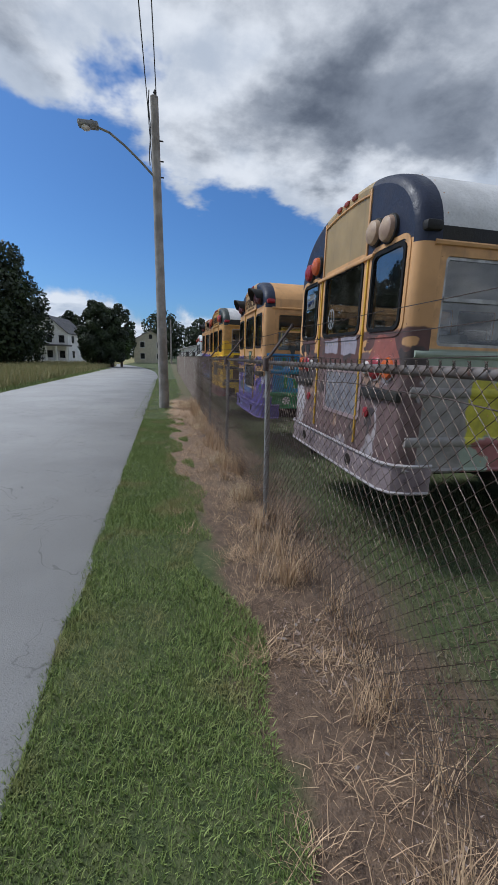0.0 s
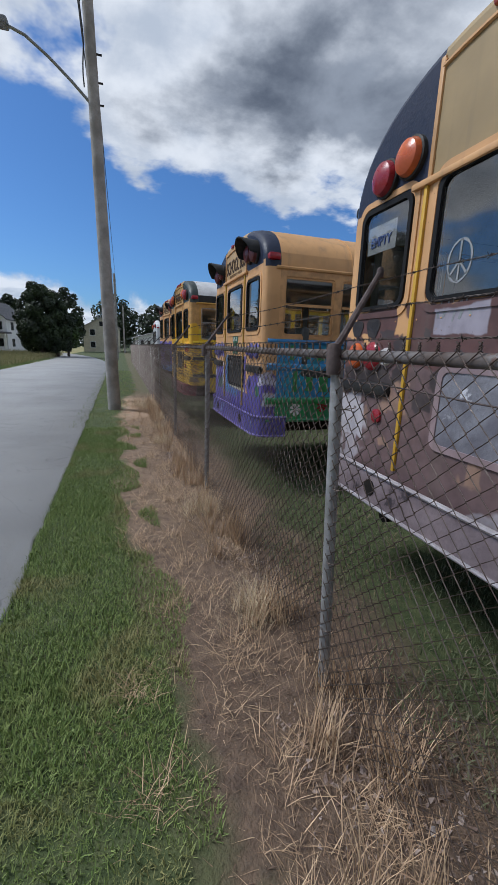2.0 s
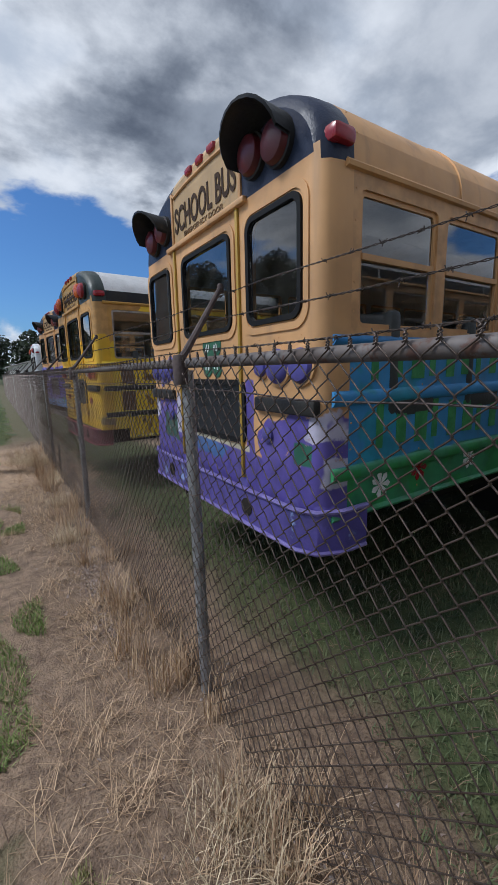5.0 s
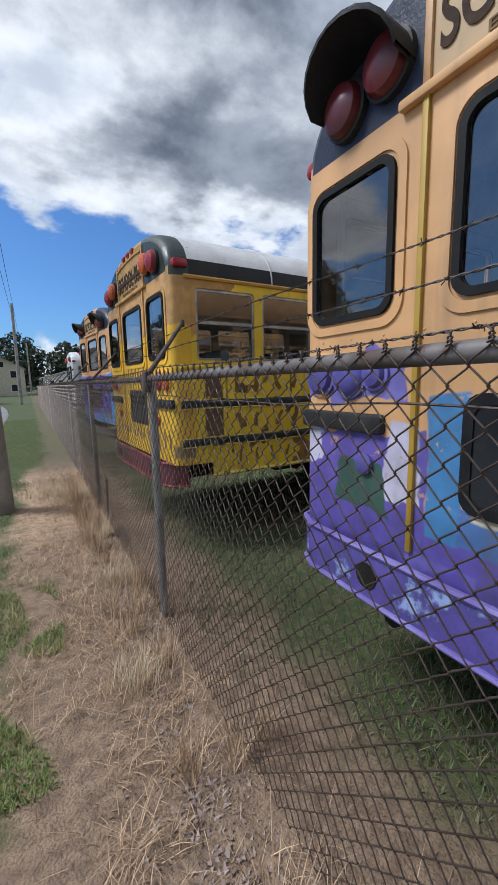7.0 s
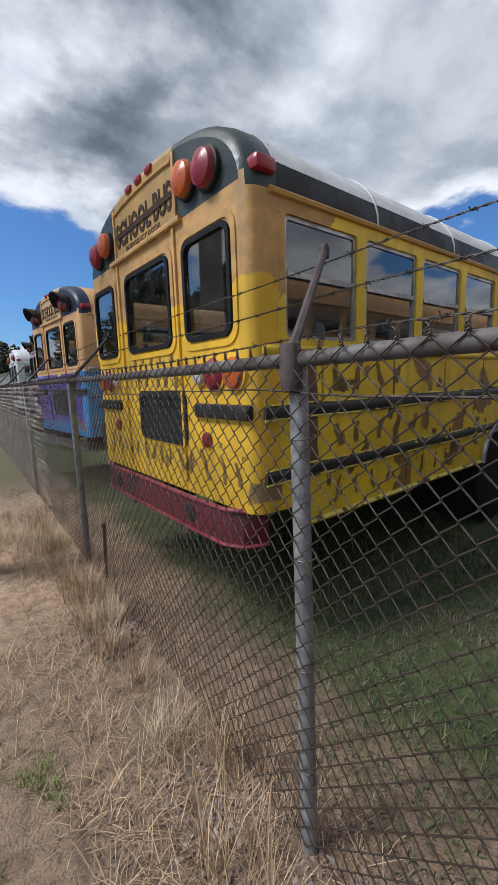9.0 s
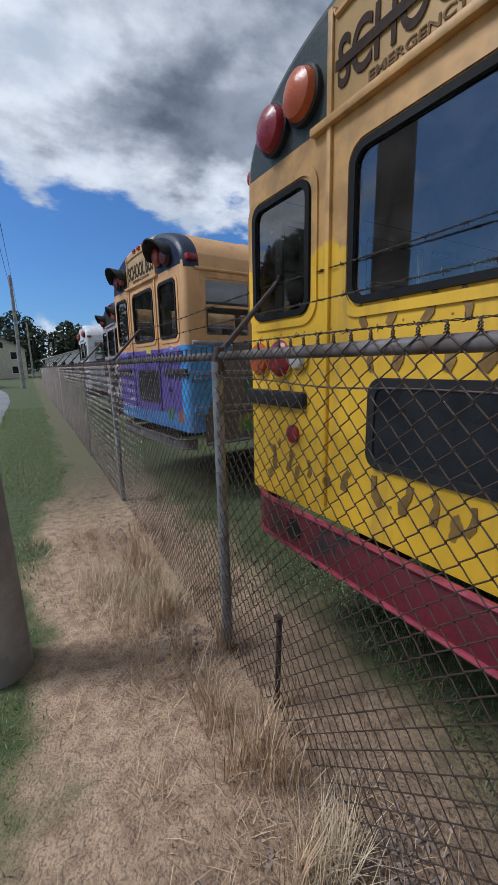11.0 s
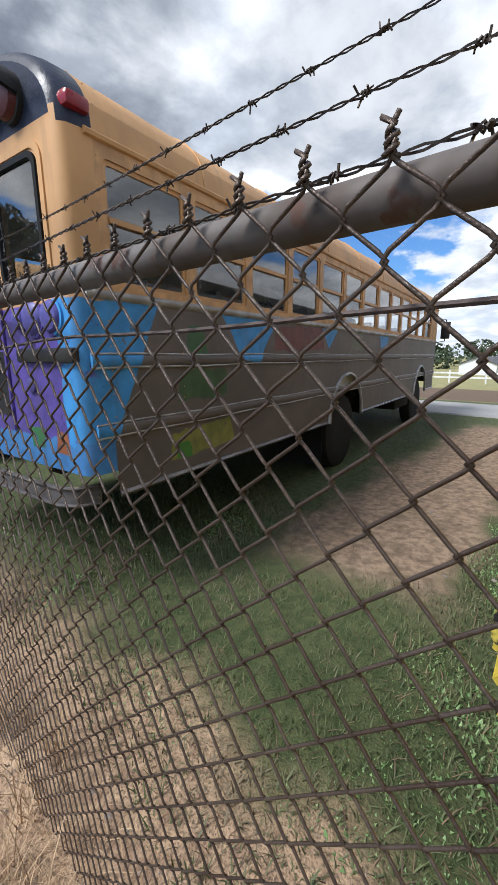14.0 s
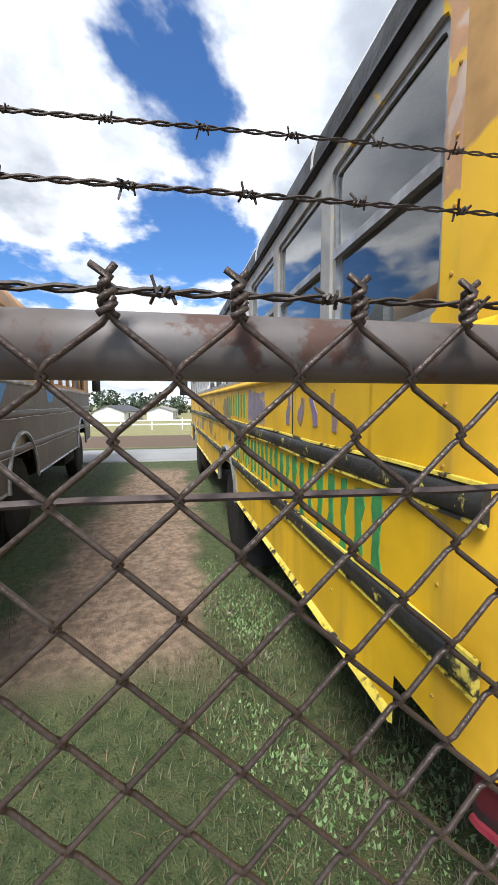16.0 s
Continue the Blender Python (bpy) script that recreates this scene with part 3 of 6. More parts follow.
    if detail:
        for s in (-1, 1):
            part("header_moulding", box(bmesh.new(), -0.012, 0.004, s * head - 0.014, s * head + 0.014, split + 0.01, z_head - 0.012, 0.005), P["rear"], header)
        arc_in = [(head - 0.02, z_head - 0.03)] + [(a, b - 0.055) for a, b in centre] + [(-a, b - 0.055) for a, b in centre[::-1] if a > 0.001] + [(-head + 0.02, z_head - 0.03)]
        part("header_moulding", tube(bmesh.new(), [(-0.004, a, b) for a, b in arc_in], 0.011, 6), P["rear"], header)

    # sides with wheel arches and windows
    n_win = 13 if detail else 9
    first, pitch, wide = 0.22, 0.67, 0.585
    spans = [(first + pitch * k, first + pitch * k + wide) for k in range(n_win)]
    sz0, sz1 = 1.74, 2.335
    arches = (rear_wheel, length - 1.5)
    for s in (-1, 1):
        low = [(0.17, zb), (notch, zb), (notch, skirt)] if skirt < zb else [(0.17, zb)]
        for c in arches:
            low += [(c + 0.56 * math.cos(math.pi - math.pi * k / 10), skirt + arch_h * math.sin(math.pi * k / 10)) for k in range(11)]
        loop = low + [(length, skirt), (length, zd), (0.17, zd)]
        bm = bmesh.new()
        sheet(bm, loop, [rounded(a, b, sz0, sz1, 0.03, 2) for a, b in spans], lambda a, b, s=s: (a, s * H, b), (0, -s * 0.04, 0))
        part("side_panel", bm, P["side" if s < 0 else "left"], root)
        inner = bmesh.new()
        sheet(inner, [(0.17, 0.95), (length, 0.95), (length, zd), (0.17, zd)], [rounded(a, b, sz0, sz1, 0.03, 2) for a, b in spans], lambda a, b, s=s: (a, s * (H - 0.045), b), (0, 0, 0.0001))
        part("inner_panel", inner, M["inside"], root)
        # windows: frame, meeting bar, two panes on shared meshes
        place = lambda a, b, s=s: (a, s * (H - 0.012), b)
        inn = (0, -s * 0.02, 0)
        bm = ring(bmesh.new(), rounded(0, wide, sz0, sz1, 0.03, 2), rounded(0.022, wide - 0.022, sz0 + 0.022, sz1 - 0.022, 0.02, 2), place, inn)
        mid = (sz0 + sz1) / 2 + 0.02
        box(bm, 0.02, wide - 0.02, s * (H - 0.014) - 0.010, s * (H - 0.014) + 0.010, mid - 0.014, mid + 0.014)
        frame_ob = part("window_frame", bm, P.get("frame", M["alu"]), root)
        up = part("upper_pane", pane_mesh(bmesh.new(), [(0.024, mid), (wide - 0.024, mid), (wide - 0.024, sz1 - 0.024), (0.024, sz1 - 0.024)], lambda a, b, s=s: (a, s * (H - 0.020), b), (0, -s * 0.004, 0), False), M["dark_pane"], root, smooth=False)
        down = part("lower_pane", pane_mesh(bmesh.new(), [(0.024, sz0 + 0.024), (wide - 0.024, sz0 + 0.024), (wide - 0.024, mid), (0.024, mid)], lambda a, b, s=s: (a, s * (H - 0.026), b), (0, -s * 0.004, 0), False), M["pane"], root, smooth=False)
        up.visible_shadow = down.visible_shadow = False
        for o in (frame_ob, up, down):
            o.location.x = spans[0][0]
            for a, b in spans[1:]:
                again(o, a)
        # rub rails
        for z, h, key in ((rails[0], 0.075, "rail_a"), (rails[1], 0.075, "rail_b"), (skirt + 0.02, 0.035, "rail_c"), (1.68, 0.05, "belt")):
            bm = bmesh.new()
            if key == "rail_c":
                cuts = [notch if skirt < zb else 0.06, arches[0] - 0.6, arches[0] + 0.6, arches[1] - 0.6, arches[1] + 0.6, length]
                runs = list(zip(cuts[::2], cuts[1::2]))
            else:
                runs = [(0.055, length)]
            for a, b in runs:
                pts = [(0, 0), (0.012, 0.006), (0.022, 0.018), (0.022, h - 0.018), (0.012, h - 0.006), (0, h)]
                for k in range(len(pts) - 1):
                    bm.faces.new([bm.verts.new((q, s * (H + pts[k + m][0] * 0.9), z - h / 2 + pts[k + m][1])) for q, m in ((a, 0), (b, 0), (b, 1), (a, 1))])
                for q in (a, b):
                    bm.faces.new([bm.verts.new((q, s * (H + p[0] * 0.9), z - h / 2 + p[1])) for p in pts])
            bmesh.ops.remove_doubles(bm, verts=bm.verts, dist=0.0005)
            rail = part("rub_rail", bm, P.get(key, P["side" if s < 0 else "left"]), root)
            if key in P.get("trimmed", ()):
                for q, a in ((h / 2, 0.004), (-h / 2, 0.004)):
                    part("rail_edge", tube(bmesh.new(), [(x, s * (H + 0.010), z + q + a * math.sin(x * 5)) for x in np.arange(runs[0][0], runs[-1][1], 0.3)], 0.0065, 5), P["edge"], rail)
        bm = tube(bmesh.new(), [(0.12, s * (H + 0.004), zd - 0.005), (length, s * (H + 0.004), zd - 0.005)], 0.018, 6)
        part("drip_rail", bm, P["drip"] if s < 0 else P.get("drip_left", P["drip"]), root)
        # wheel arch lips
        for c in arches:
            bm = tube(bmesh.new(), [(c + 0.56 * math.cos(math.pi - math.pi * k / 14), s * (H + 0.01), skirt + arch_h * math.sin(math.pi * k / 14)) for k in range(15)], 0.024, 6)
            part("wheel_arch", bm, P.get("arch", M["alu"]), root)
        # side marker
        bm = box(bmesh.new(), 0.03, 0.16, s * (H - 0.02) - 0.045, s * (H - 0.02) + 0.045, zd + 0.06, zd + 0.13, 0.022)
        part("marker_lamp", bm, M["red"] if P.get("lit", True) else M["black"], root)

    # roof
    bm, band = bmesh.new(), bmesh.new()
    arc = [(a, b) for a, b in outline(0.0) if b >= zd - 0.001]
    xs = [0.17] + [0.9 * k for k in range(1, 11)] + [length]
    for p, q in zip(arc, arc[1:]):
        target = band if max(p[1], q[1]) < zd + 0.16 else bm
        for xa, xb in zip(xs, xs[1:]):
            target.faces.new([target.verts.new((x, *v)) for x, v in ((xa, p), (xb, p), (xb, q), (xa, q))])
    for b, key, nm in ((bm, "roof", "roof"), (band, "band", "roof_edge")):
        bmesh.ops.remove_doubles(b, verts=b.verts, dist=0.0005)
        part(nm, b, P[key], root)
    bm = bmesh.new()
    arc_in = [(a, b) for a, b in outline(0.05) if b >= zd - 0.001]
    for p, q in zip(arc_in, arc_in[1:]):
        bm.faces.new([bm.verts.new((x, *v)) for x, v in ((0.05, p), (length, p), (length, q), (0.05, q))])
    bmesh.ops.remove_doubles(bm, verts=bm.verts, dist=0.0005)
    part("headliner", bm, M["inside"], root)
    if detail:
        for xr in (1.0, 2.0, 3.0, 4.0, 5.0, 6.0, 7.0):
            bm = bmesh.new()
            tube(bm, [(xr, a, b + 0.004) for a, b in arc], 0.008, 4)
            part("roof_seam", bm, P["roof"], root)

    if detail:
        bm = lathe(bmesh.new(), [(0.0055, -0.002), (0.005, 0.002), (0.0025, 0.0035)], 6)
        spots = []
        for k in range(12):
            z = 0.90 + 0.13 * k
            for s in (-1, 1):
                spots += [((0.185, s * (H + 0.0), z), (radians(-90 * s), 0, 0))]
                if k < 11:
                    spots.append(((0.74 + 0.0 * k, s * H, 0.88 + 0.072 * k), (radians(-90 * s), 0, 0)))
        for k in range(12):
            spots.append(((0.0, -0.98 + 0.178 * k, wz[0] - 0.085), (0, radians(-90), 0)))
        for p, q in zip(arc[::2], arc[1::2]):
            a = math.atan2(p[1] - zd + 0.05, p[0])
            spots.append(((0.205, p[0], p[1]), (0, radians(90) - a, radians(90))))
        rivet = part("rivet", bm, P["drip"], root)
        rivet.location, rivet.rotation_euler = spots[0]
        for place, turn_to in spots[1:]:
            again(rivet, *place, turn_to)

    # floor, chassis, front
    part("floor", box(bmesh.new(), 0.06, length - 0.05, -H + 0.05, H - 0.05, 0.93, 0.99), M["floor"], root)
    bm = box(bmesh.new(), 0.25, length, -0.45, -0.33, 0.55, 0.80)
    box(bm, 0.25, length, 0.33, 0.45, 0.55, 0.80)
    for xr in (0.5, 2.0, 4.2, 6.0):
        box(bm, xr, xr + 0.1, -H + 0.06, H - 0.06, 0.80, 0.90)
    box(bm, rear_wheel - 0.1, rear_wheel + 0.1, -0.9, 0.9, 0.42, 0.6, 0.04)
    part("chassis", bm, M["under"], root)
    # pan, shaft and pipe added out of sight to block light under the bus
    part("floor_pan", box(bmesh.new(), 1.2, length - 0.3, -0.86, 0.86, 0.58, 0.80, 0.05), M["under"], root)
    part("drive_shaft", tube(bmesh.new(), [(1.0, 0, 0.55), (length - 1.0, 0, 0.6)], 0.06, 8), M["under"], root)
    part("exhaust_pipe", tube(bmesh.new(), [(0.02, 0.55, 0.58), (1.2, 0.55, 0.58), (2.2, 0.6, 0.52), (4.0, 0.6, 0.52)], 0.05, 8), M["under"], root)
    # flaps and boxes, also added, close off the light from the sides
    for s in (-1, 1):
        part("mud_flap", box(bmesh.new(), rear_wheel - 0.68, rear_wheel - 0.665, s * (H - 0.33) - 0.30, s * (H - 0.33) + 0.30, 0.16 - lift, 0.80), M["rubber"], root)
        part("step_well", box(bmesh.new(), length - 3.2, length - 2.2, s * (H - 0.3) - 0.25, s * (H - 0.3) + 0.25, 0.36, 0.80, 0.03), M["under"], root)
    part("fuel_tank", box(bmesh.new(), 5.0, 6.2, -1.0, -0.45, 0.45, 0.85, 0.06), M["under"], root)
    bm = bmesh.new()
    fr = outline(0.0)
    sheet(bm, fr, [rounded(-1.0, -0.05, 1.6, 2.35, 0.06), rounded(0.05, 1.0, 1.6, 2.35, 0.06)], lambda a, b: (length, a, b), (-0.04, 0, 0))
    part("front_panel", bm, P["left"], root)
    for s in (-1, 1):
        part("windshield", pane_mesh(bmesh.new(), rounded(min(s * 0.05, s * 1.0), max(s * 0.05, s * 1.0), 1.6, 2.35, 0.06), lambda a, b: (length - 0.02, a, b), (-0.005, 0, 0), False), M["pane"], root, smooth=False).visible_shadow = False
        bm = box(bmesh.new(), length + 0.05, length + 0.10, s * (H + 0.18) - 0.10, s * (H + 0.18) + 0.10, 1.75, 2.15, 0.02)
        tube(bm, [(length, s * (H - 0.05), 2.2), (length + 0.08, s * (H + 0.18), 2.2), (length + 0.08, s * (H + 0.18), 1.7), (length, s * (H - 0.05), 1.65)], 0.012, 6)
        part("mirror", bm, M["black"], root)
    bm = box(bmesh.new(), length - 0.02, length + 0.95, -0.85, 0.85, 0.75, 1.45, 0.15)
    part("engine_hood", bm, P["left"], root)

    # wheels
    wheel_at = [(arches[0], -H + 0.17), (arches[0], H - 0.17), (arches[1], -H + 0.17), (arches[1], H - 0.17)]
    prof = [(0.26, -0.12), (0.40, -0.125), (0.475, -0.10), (0.49, -0.06), (0.49, 0.06), (0.475, 0.10), (0.40, 0.125), (0.26, 0.12)]
    turn_x = Matrix.Rotation(radians(90), 4, "X")
    tyre0 = rim0 = None
    for c, y in wheel_at:
        if tyre0 is None:
            tyre0 = part("tyre", lathe(bmesh.new(), prof, 28, turn_x), M["tyre"], root)
            rim0 = part("rim", lathe(bmesh.new(), [(0.27, -0.10), (0.25, -0.04), (0.12, -0.07), (0.10, -0.12), (0.10, 0.12), (0.12, 0.07), (0.25, 0.04), (0.27, 0.10)], 20, turn_x), M["rim"], root)
            tyre0.location = rim0.location = (c, y, 0.485 - lift)
        else:
            again(tyre0, c, y, 0.485 - lift)
            again(rim0, c, y, 0.485 - lift)
    # seats
    bm = box(bmesh.new(), 0.0, 0.09, -0.48, 0.48, 1.30, 1.84, 0.035)
    box(bm, 0.05, 0.42, -0.48, 0.48, 1.28, 1.42, 0.04)
    box(bm, 0.1, 0.14, -0.4, -0.36, 0.99, 1.3)
    box(bm, 0.1, 0.14, 0.36, 0.4, 0.99, 1.3)
    seat0 = part("bench_seat", bm, M["seat"], root)
    spots = [(0.45 + 0.72 * k, s * 0.66) for k in range(11) for s in (-1, 1)]
    seat0.location = (*spots[0], 0)
    for xs_, ys_ in spots[1:]:
        again(seat0, xs_, ys_, 0)

    # rear windows: rubber gaskets and glass
    for a, b in wy:
        bm = ring(bmesh.new(), rounded(a - 0.008, b + 0.008, wz[0] - 0.008, wz[1] + 0.008, 0.07, 6), rounded(a + 0.019, b - 0.019, wz[0] + 0.019, wz[1] - 0.019, 0.052, 6), lambda p, q: (-0.014, p, q), (0.03, 0, 0))
        part("window_gasket", bm, M["rubber"], root)
        if detail:
            bm = ring(bmesh.new(), rounded(a - 0.055, b + 0.055, wz[0] - 0.055, wz[1] + 0.055, 0.10, 6), rounded(a - 0.02, b + 0.02, wz[0] - 0.02, wz[1] + 0.02, 0.075, 6), lambda p, q: (-0.008, p, q), (0.012, 0, 0))
            part("window_surround", bm, P["rear"], root)
        pane = part("rear_pane", pane_mesh(bmesh.new(), rounded(a + 0.02, b - 0.02, wz[0] + 0.02, wz[1] - 0.02, 0.05, 6), lambda p, q: (0.002, p, q), (0.005, 0, 0), False), M["pane"], root, smooth=False)
        pane.visible_shadow = False
    # emergency door: seams, header strip, lower window
    d0, d1 = (wy[0][1] + wy[1][0]) / 2, (wy[1][1] + wy[2][0]) / 2
    for d in (d0, d1):
        part("door_trim", box(bmesh.new(), -0.016, 0.004, d - 0.012, d + 0.012, 0.90, 2.44, 0.004), P.get("trim", P["rear"]), root)
    part("header_strip", box(bmesh.new(), -0.03, 0.004, d0 - 0.1, d1 + 0.1, 2.435, 2.468, 0.008), P["rear"], root)
    w0, w1, w2, w3 = pane_at
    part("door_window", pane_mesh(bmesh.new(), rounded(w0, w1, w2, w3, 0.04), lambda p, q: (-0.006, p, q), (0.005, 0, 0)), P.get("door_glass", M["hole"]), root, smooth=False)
    bm = ring(bmesh.new(), rounded(w0 - 0.025, w1 + 0.025, w2 - 0.025, w3 + 0.025, 0.06), rounded(w0 + 0.01, w1 - 0.01, w2 + 0.01, w3 - 0.01, 0.04), lambda p, q: (-0.012, p, q), (0.02, 0, 0))
    part("door_window_frame", bm, P.get("lower_frame", M["black"]), root)
    # bars at the rear corners, tail lamps
    for s in (-1, 1):
        y0, y1 = sorted((s * 0.60, s * (H - 0.03)))
        part("corner_bar", box(bmesh.new(), -0.03, 0.02, y0, y1, 1.33, 1.41, 0.015), P.get("bar", M["black"]), root)
        for k, (yy, r, key) in enumerate(((0.655, 0.055, "clear"), (0.80, 0.090, "red"), (0.985, 0.085, "amber"))):
            turn_y = Matrix.Translation((0, s * yy, 1.57)) @ Matrix.Rotation(radians(-90), 4, "Y")
            lens = part("tail_lamp", lathe(bmesh.new(), [(r, -0.01), (r, 0.015), (r * 0.85, 0.032), (r * 0.4, 0.042), (0.004, 0.044)], 20, turn_y), P.get("tail", M[key]), root)
            part("lamp_bezel", lathe(bmesh.new(), [(r + 0.014, -0.01), (r + 0.014, 0.012), (r + 0.001, 0.014), (r + 0.001, -0.01)], 20, turn_y), P["rear"], lens)
        turn_y = Matrix.Translation((0, s * 0.70, 1.20)) @ Matrix.Rotation(radians(-90), 4, "Y")
        part("reflector", lathe(bmesh.new(), [(0.045, -0.01), (0.045, 0.015), (0.03, 0.022), (0.004, 0.024)], 16, turn_y), P.get("tail", M["red"]), root)
        # warning lamps
        for yy, zz, key in ((0.62, 2.615, "amber"), (0.83, 2.585, "red")):
            r = 0.092
            turn_y = Matrix.Translation((-0.005, s * yy, zz)) @ Matrix.Rotation(radians(-90), 4, "Y")
            lens = part("warning_lamp", lathe(bmesh.new(), [(r, -0.02), (r, 0.03), (r * 0.9, 0.055), (r * 0.5, 0.075), (0.004, 0.08)], 22, turn_y), P.get("lamp_right" if s < 0 else "lamp_" + key, P.get("lamp_" + key, M[key])), root)
            part("lamp_rim", lathe(bmesh.new(), [(r + 0.012, -0.02), (r + 0.012, 0.02), (r + 0.001, 0.024), (r + 0.001, -0.02)], 22, turn_y), M["black"], lens)
        if hoods:
            bm = bmesh.new()
            n, pts = 12, []
            for k in range(n + 1):
                a = radians(-8 + 196 * k / n)
                pts.append((0.725 + 0.205 * math.cos(a), 2.595 + 0.140 * math.sin(a)))
            for off, deep in ((0, -0.20),):
                A = [bm.verts.new((0.02, s * p, q)) for p, q in pts]
                B = [bm.verts.new((deep * (0.55 + 0.45 * math.sin(radians(180 * k / n))), s * (0.725 + (p - 0.725) * 1.06), q + 0.015)) for k, (p, q) in enumerate(pts)]
                C = [bm.verts.new(v.co + Vector((0, -s * 0.008 * (1 if p > 0.725 else -1), -0.012))) for v, (p, q) in zip(B, pts)]
                D = [bm.verts.new(v.co + Vector((0.0, -s * 0.008 * (1 if p > 0.725 else -1), -0.012))) for v, (p, q) in zip(A, pts)]
                for L1, L2 in ((A, B), (B, C), (C, D)):
                    for k in range(n):
                        bm.faces.new((L1[k], L1[k + 1], L2[k + 1], L2[k]))
            part("lamp_hood", bm, M["black"], root, "black sheet-metal hood over the lamps")
    # small marker lamps along the roof edge
    for yy in (-0.16, 0.0, 0.16):
        z = ztop - 0.075
        part("roof_marker", box(bmesh.new(), -0.02, 0.06, yy - 0.045, yy + 0.045, z - 0.02, z + 0.025, 0.015), M["red"] if P.get("lit", True) else M["dull"], root)
    # bumper wrapped round the corners
    if P.get("bumper"):
        bm = bmesh.new()
        z0, z1 = P.get("bumper_z", (zb - 0.16, zb + 0.06))
        path = [(P.get("wrap", 0.30), H + 0.02 - P.get("tuck", 0.0)), (0.12, H + 0.02 - P.get("tuck", 0.0)), (0.0, H - 0.03 - P.get("tuck", 0.0)), (-0.05, H - 0.14 - P.get("tuck", 0.0)), (-0.06, 0.6), (-0.06, 0.0)]
        path = path + [(a, -b) for a, b in path[-2::-1]]
        sec = [(0.0, z0), (0.0, z1 - 0.02), (0.012, z1), (0.03, z1), (0.03, z0)]
        cols = []
        for a, b in path:
            d = Vector((a - 0.6, b, 0)).normalized()
            cols.append([bm.verts.new((a - d.x * w, b - d.y * w, z)) for w, z in sec])
        for A, B in zip(cols, cols[1:]):
            for k in range(len(sec)):
                k2 = (k + 1) % len(sec)
                bm.faces.new((A[k], A[k2], B[k2], B[k]))
        bm.faces.new(cols[0])
        bm.faces.new(cols[-1][::-1])
        bumper = part("bumper", bm, P["bumper"], root)
        part("bumper_lip", tube(bmesh.new(), [(a - 0.004, b, z1) for a, b in path], 0.014, 6), P.get("lip", P["bumper"]), bumper)
        part("bumper_lip", tube(bmesh.new(), [(a - 0.004, b, z0 + 0.006) for a, b in path], 0.012, 6), P.get("lip", P["bumper"]), bumper)
        if P.get("holes"):
            # near-black discs on the bumper paint the shade inside its round holes
            for yy in (-0.55, 0.62):
                part("bumper_hole", lathe(bmesh.new(), [(0.055, -0.004), (0.055, 0.004), (0.01, 0.005)], 12, Matrix.Translation((-0.061, yy, (z0 + z1) / 2)) @ Matrix.Rotation(radians(-90), 4, "Y")), M["under"], bumper)
    if P.get("words"):
        m = Matrix.Translation((-0.004, -0.0, 2.62)) @ Matrix(((0, 0, -1, 0), (-1, 0, 0, 0), (0, 1, 0, 0), (0, 0, 0, 1)))
        words("SCHOOL BUS", 0.86, 0.165, M["letter"], root, m, depth=0.001)
        words("EMERGENCY DOOR", 0.56, 0.032, M["faded_letter"], root, Matrix.Translation((-0.003, 0.0, 2.505)) @ Matrix(((0, 0, -1, 0), (-1, 0, 0, 0), (0, 1, 0, 0), (0, 0, 0, 1))), "small_lettering", 0.001)
    return root


tan_header = paint("cream_header", (0.50, 0.33, 0.16), rust_level=0.74)
tan_rear = paint("faded_tan_paint", TAN, rust_level=0.76)
white_roof = mottled("white_roof", (0.62, 0.62, 0.62), (0.50, 0.50, 0.50), 3, 0.5, spots=((0.3, 0.28, 0.25), 5, 0.68))
tan_roof = paint("tan_roof", (0.64, 0.35, 0.14), rust_level=0.85)

MAUVE, LILAC, RUSSET = (0.155, 0.10, 0.10), (0.33, 0.30, 0.35), (0.115, 0.055, 0.05)
graffiti_rear = paint("grey_graffiti_rear", TAN, [
    (MAUVE, (None, None, None, None, None, 1.68), 0, 0, 0.25),
    (RUSSET, (None, None, None, None, 1.52, 1.86), 3.0, 0.46, 0.12),
    ((0.06, 0.045, 0.045), (None, None, None, None, 1.30, 1.72), 4.6, 0.55, 0.2),
    ((0.30, 0.19, 0.14), (None, None, None, None, 1.0, 1.6), 3.4, 0.58, 0.2),
    ((0.38, 0.34, 0.36), (None, None, None, None, 0.7, 1.50), 2.7, 0.60, 0.3),
    ((0.05, 0.04, 0.045), (None, None, -1.2, -0.3, 0.8, 1.4), 3.8, 0.60, 0.3)], rust_level=0.66, fields=[
    (LILAC, 1, [(0.31, 1.69), (-0.02, 1.69), (-0.02, 1.83), (0.31, 1.82)], 0.06),
    (LILAC, 1, [(-0.10, 1.68), (-0.40, 1.68), (-0.42, 1.84), (-0.10, 1.83)], 0.08),
    (RUSSET, 1, [(1.14, 1.50), (0.72, 1.50), (0.72, 1.63), (1.14, 1.64)], 0.08),
    ((0.30, 0.10, 0.08), 1, [(-0.62, 1.58), (-1.15, 1.58), (-1.05, 1.80), (-0.75, 1.82)], 0.12),
    ((0.035, 0.025, 0.025), 1, [(1.14, 1.37), (0.70, 1.37), (0.70, 1.47), (1.14, 1.47)], 0.06),
    ((0.46, 0.43, 0.46), 1, [(1.15, 1.02), (0.84, 1.02), (0.86, 1.26), (1.0, 1.32), (1.15, 1.28)], 0.12)])
silhouette = mottled("black_silhouette_paint", (0.02, 0.017, 0.018), (0.035, 0.028, 0.028), 9, 0.6)
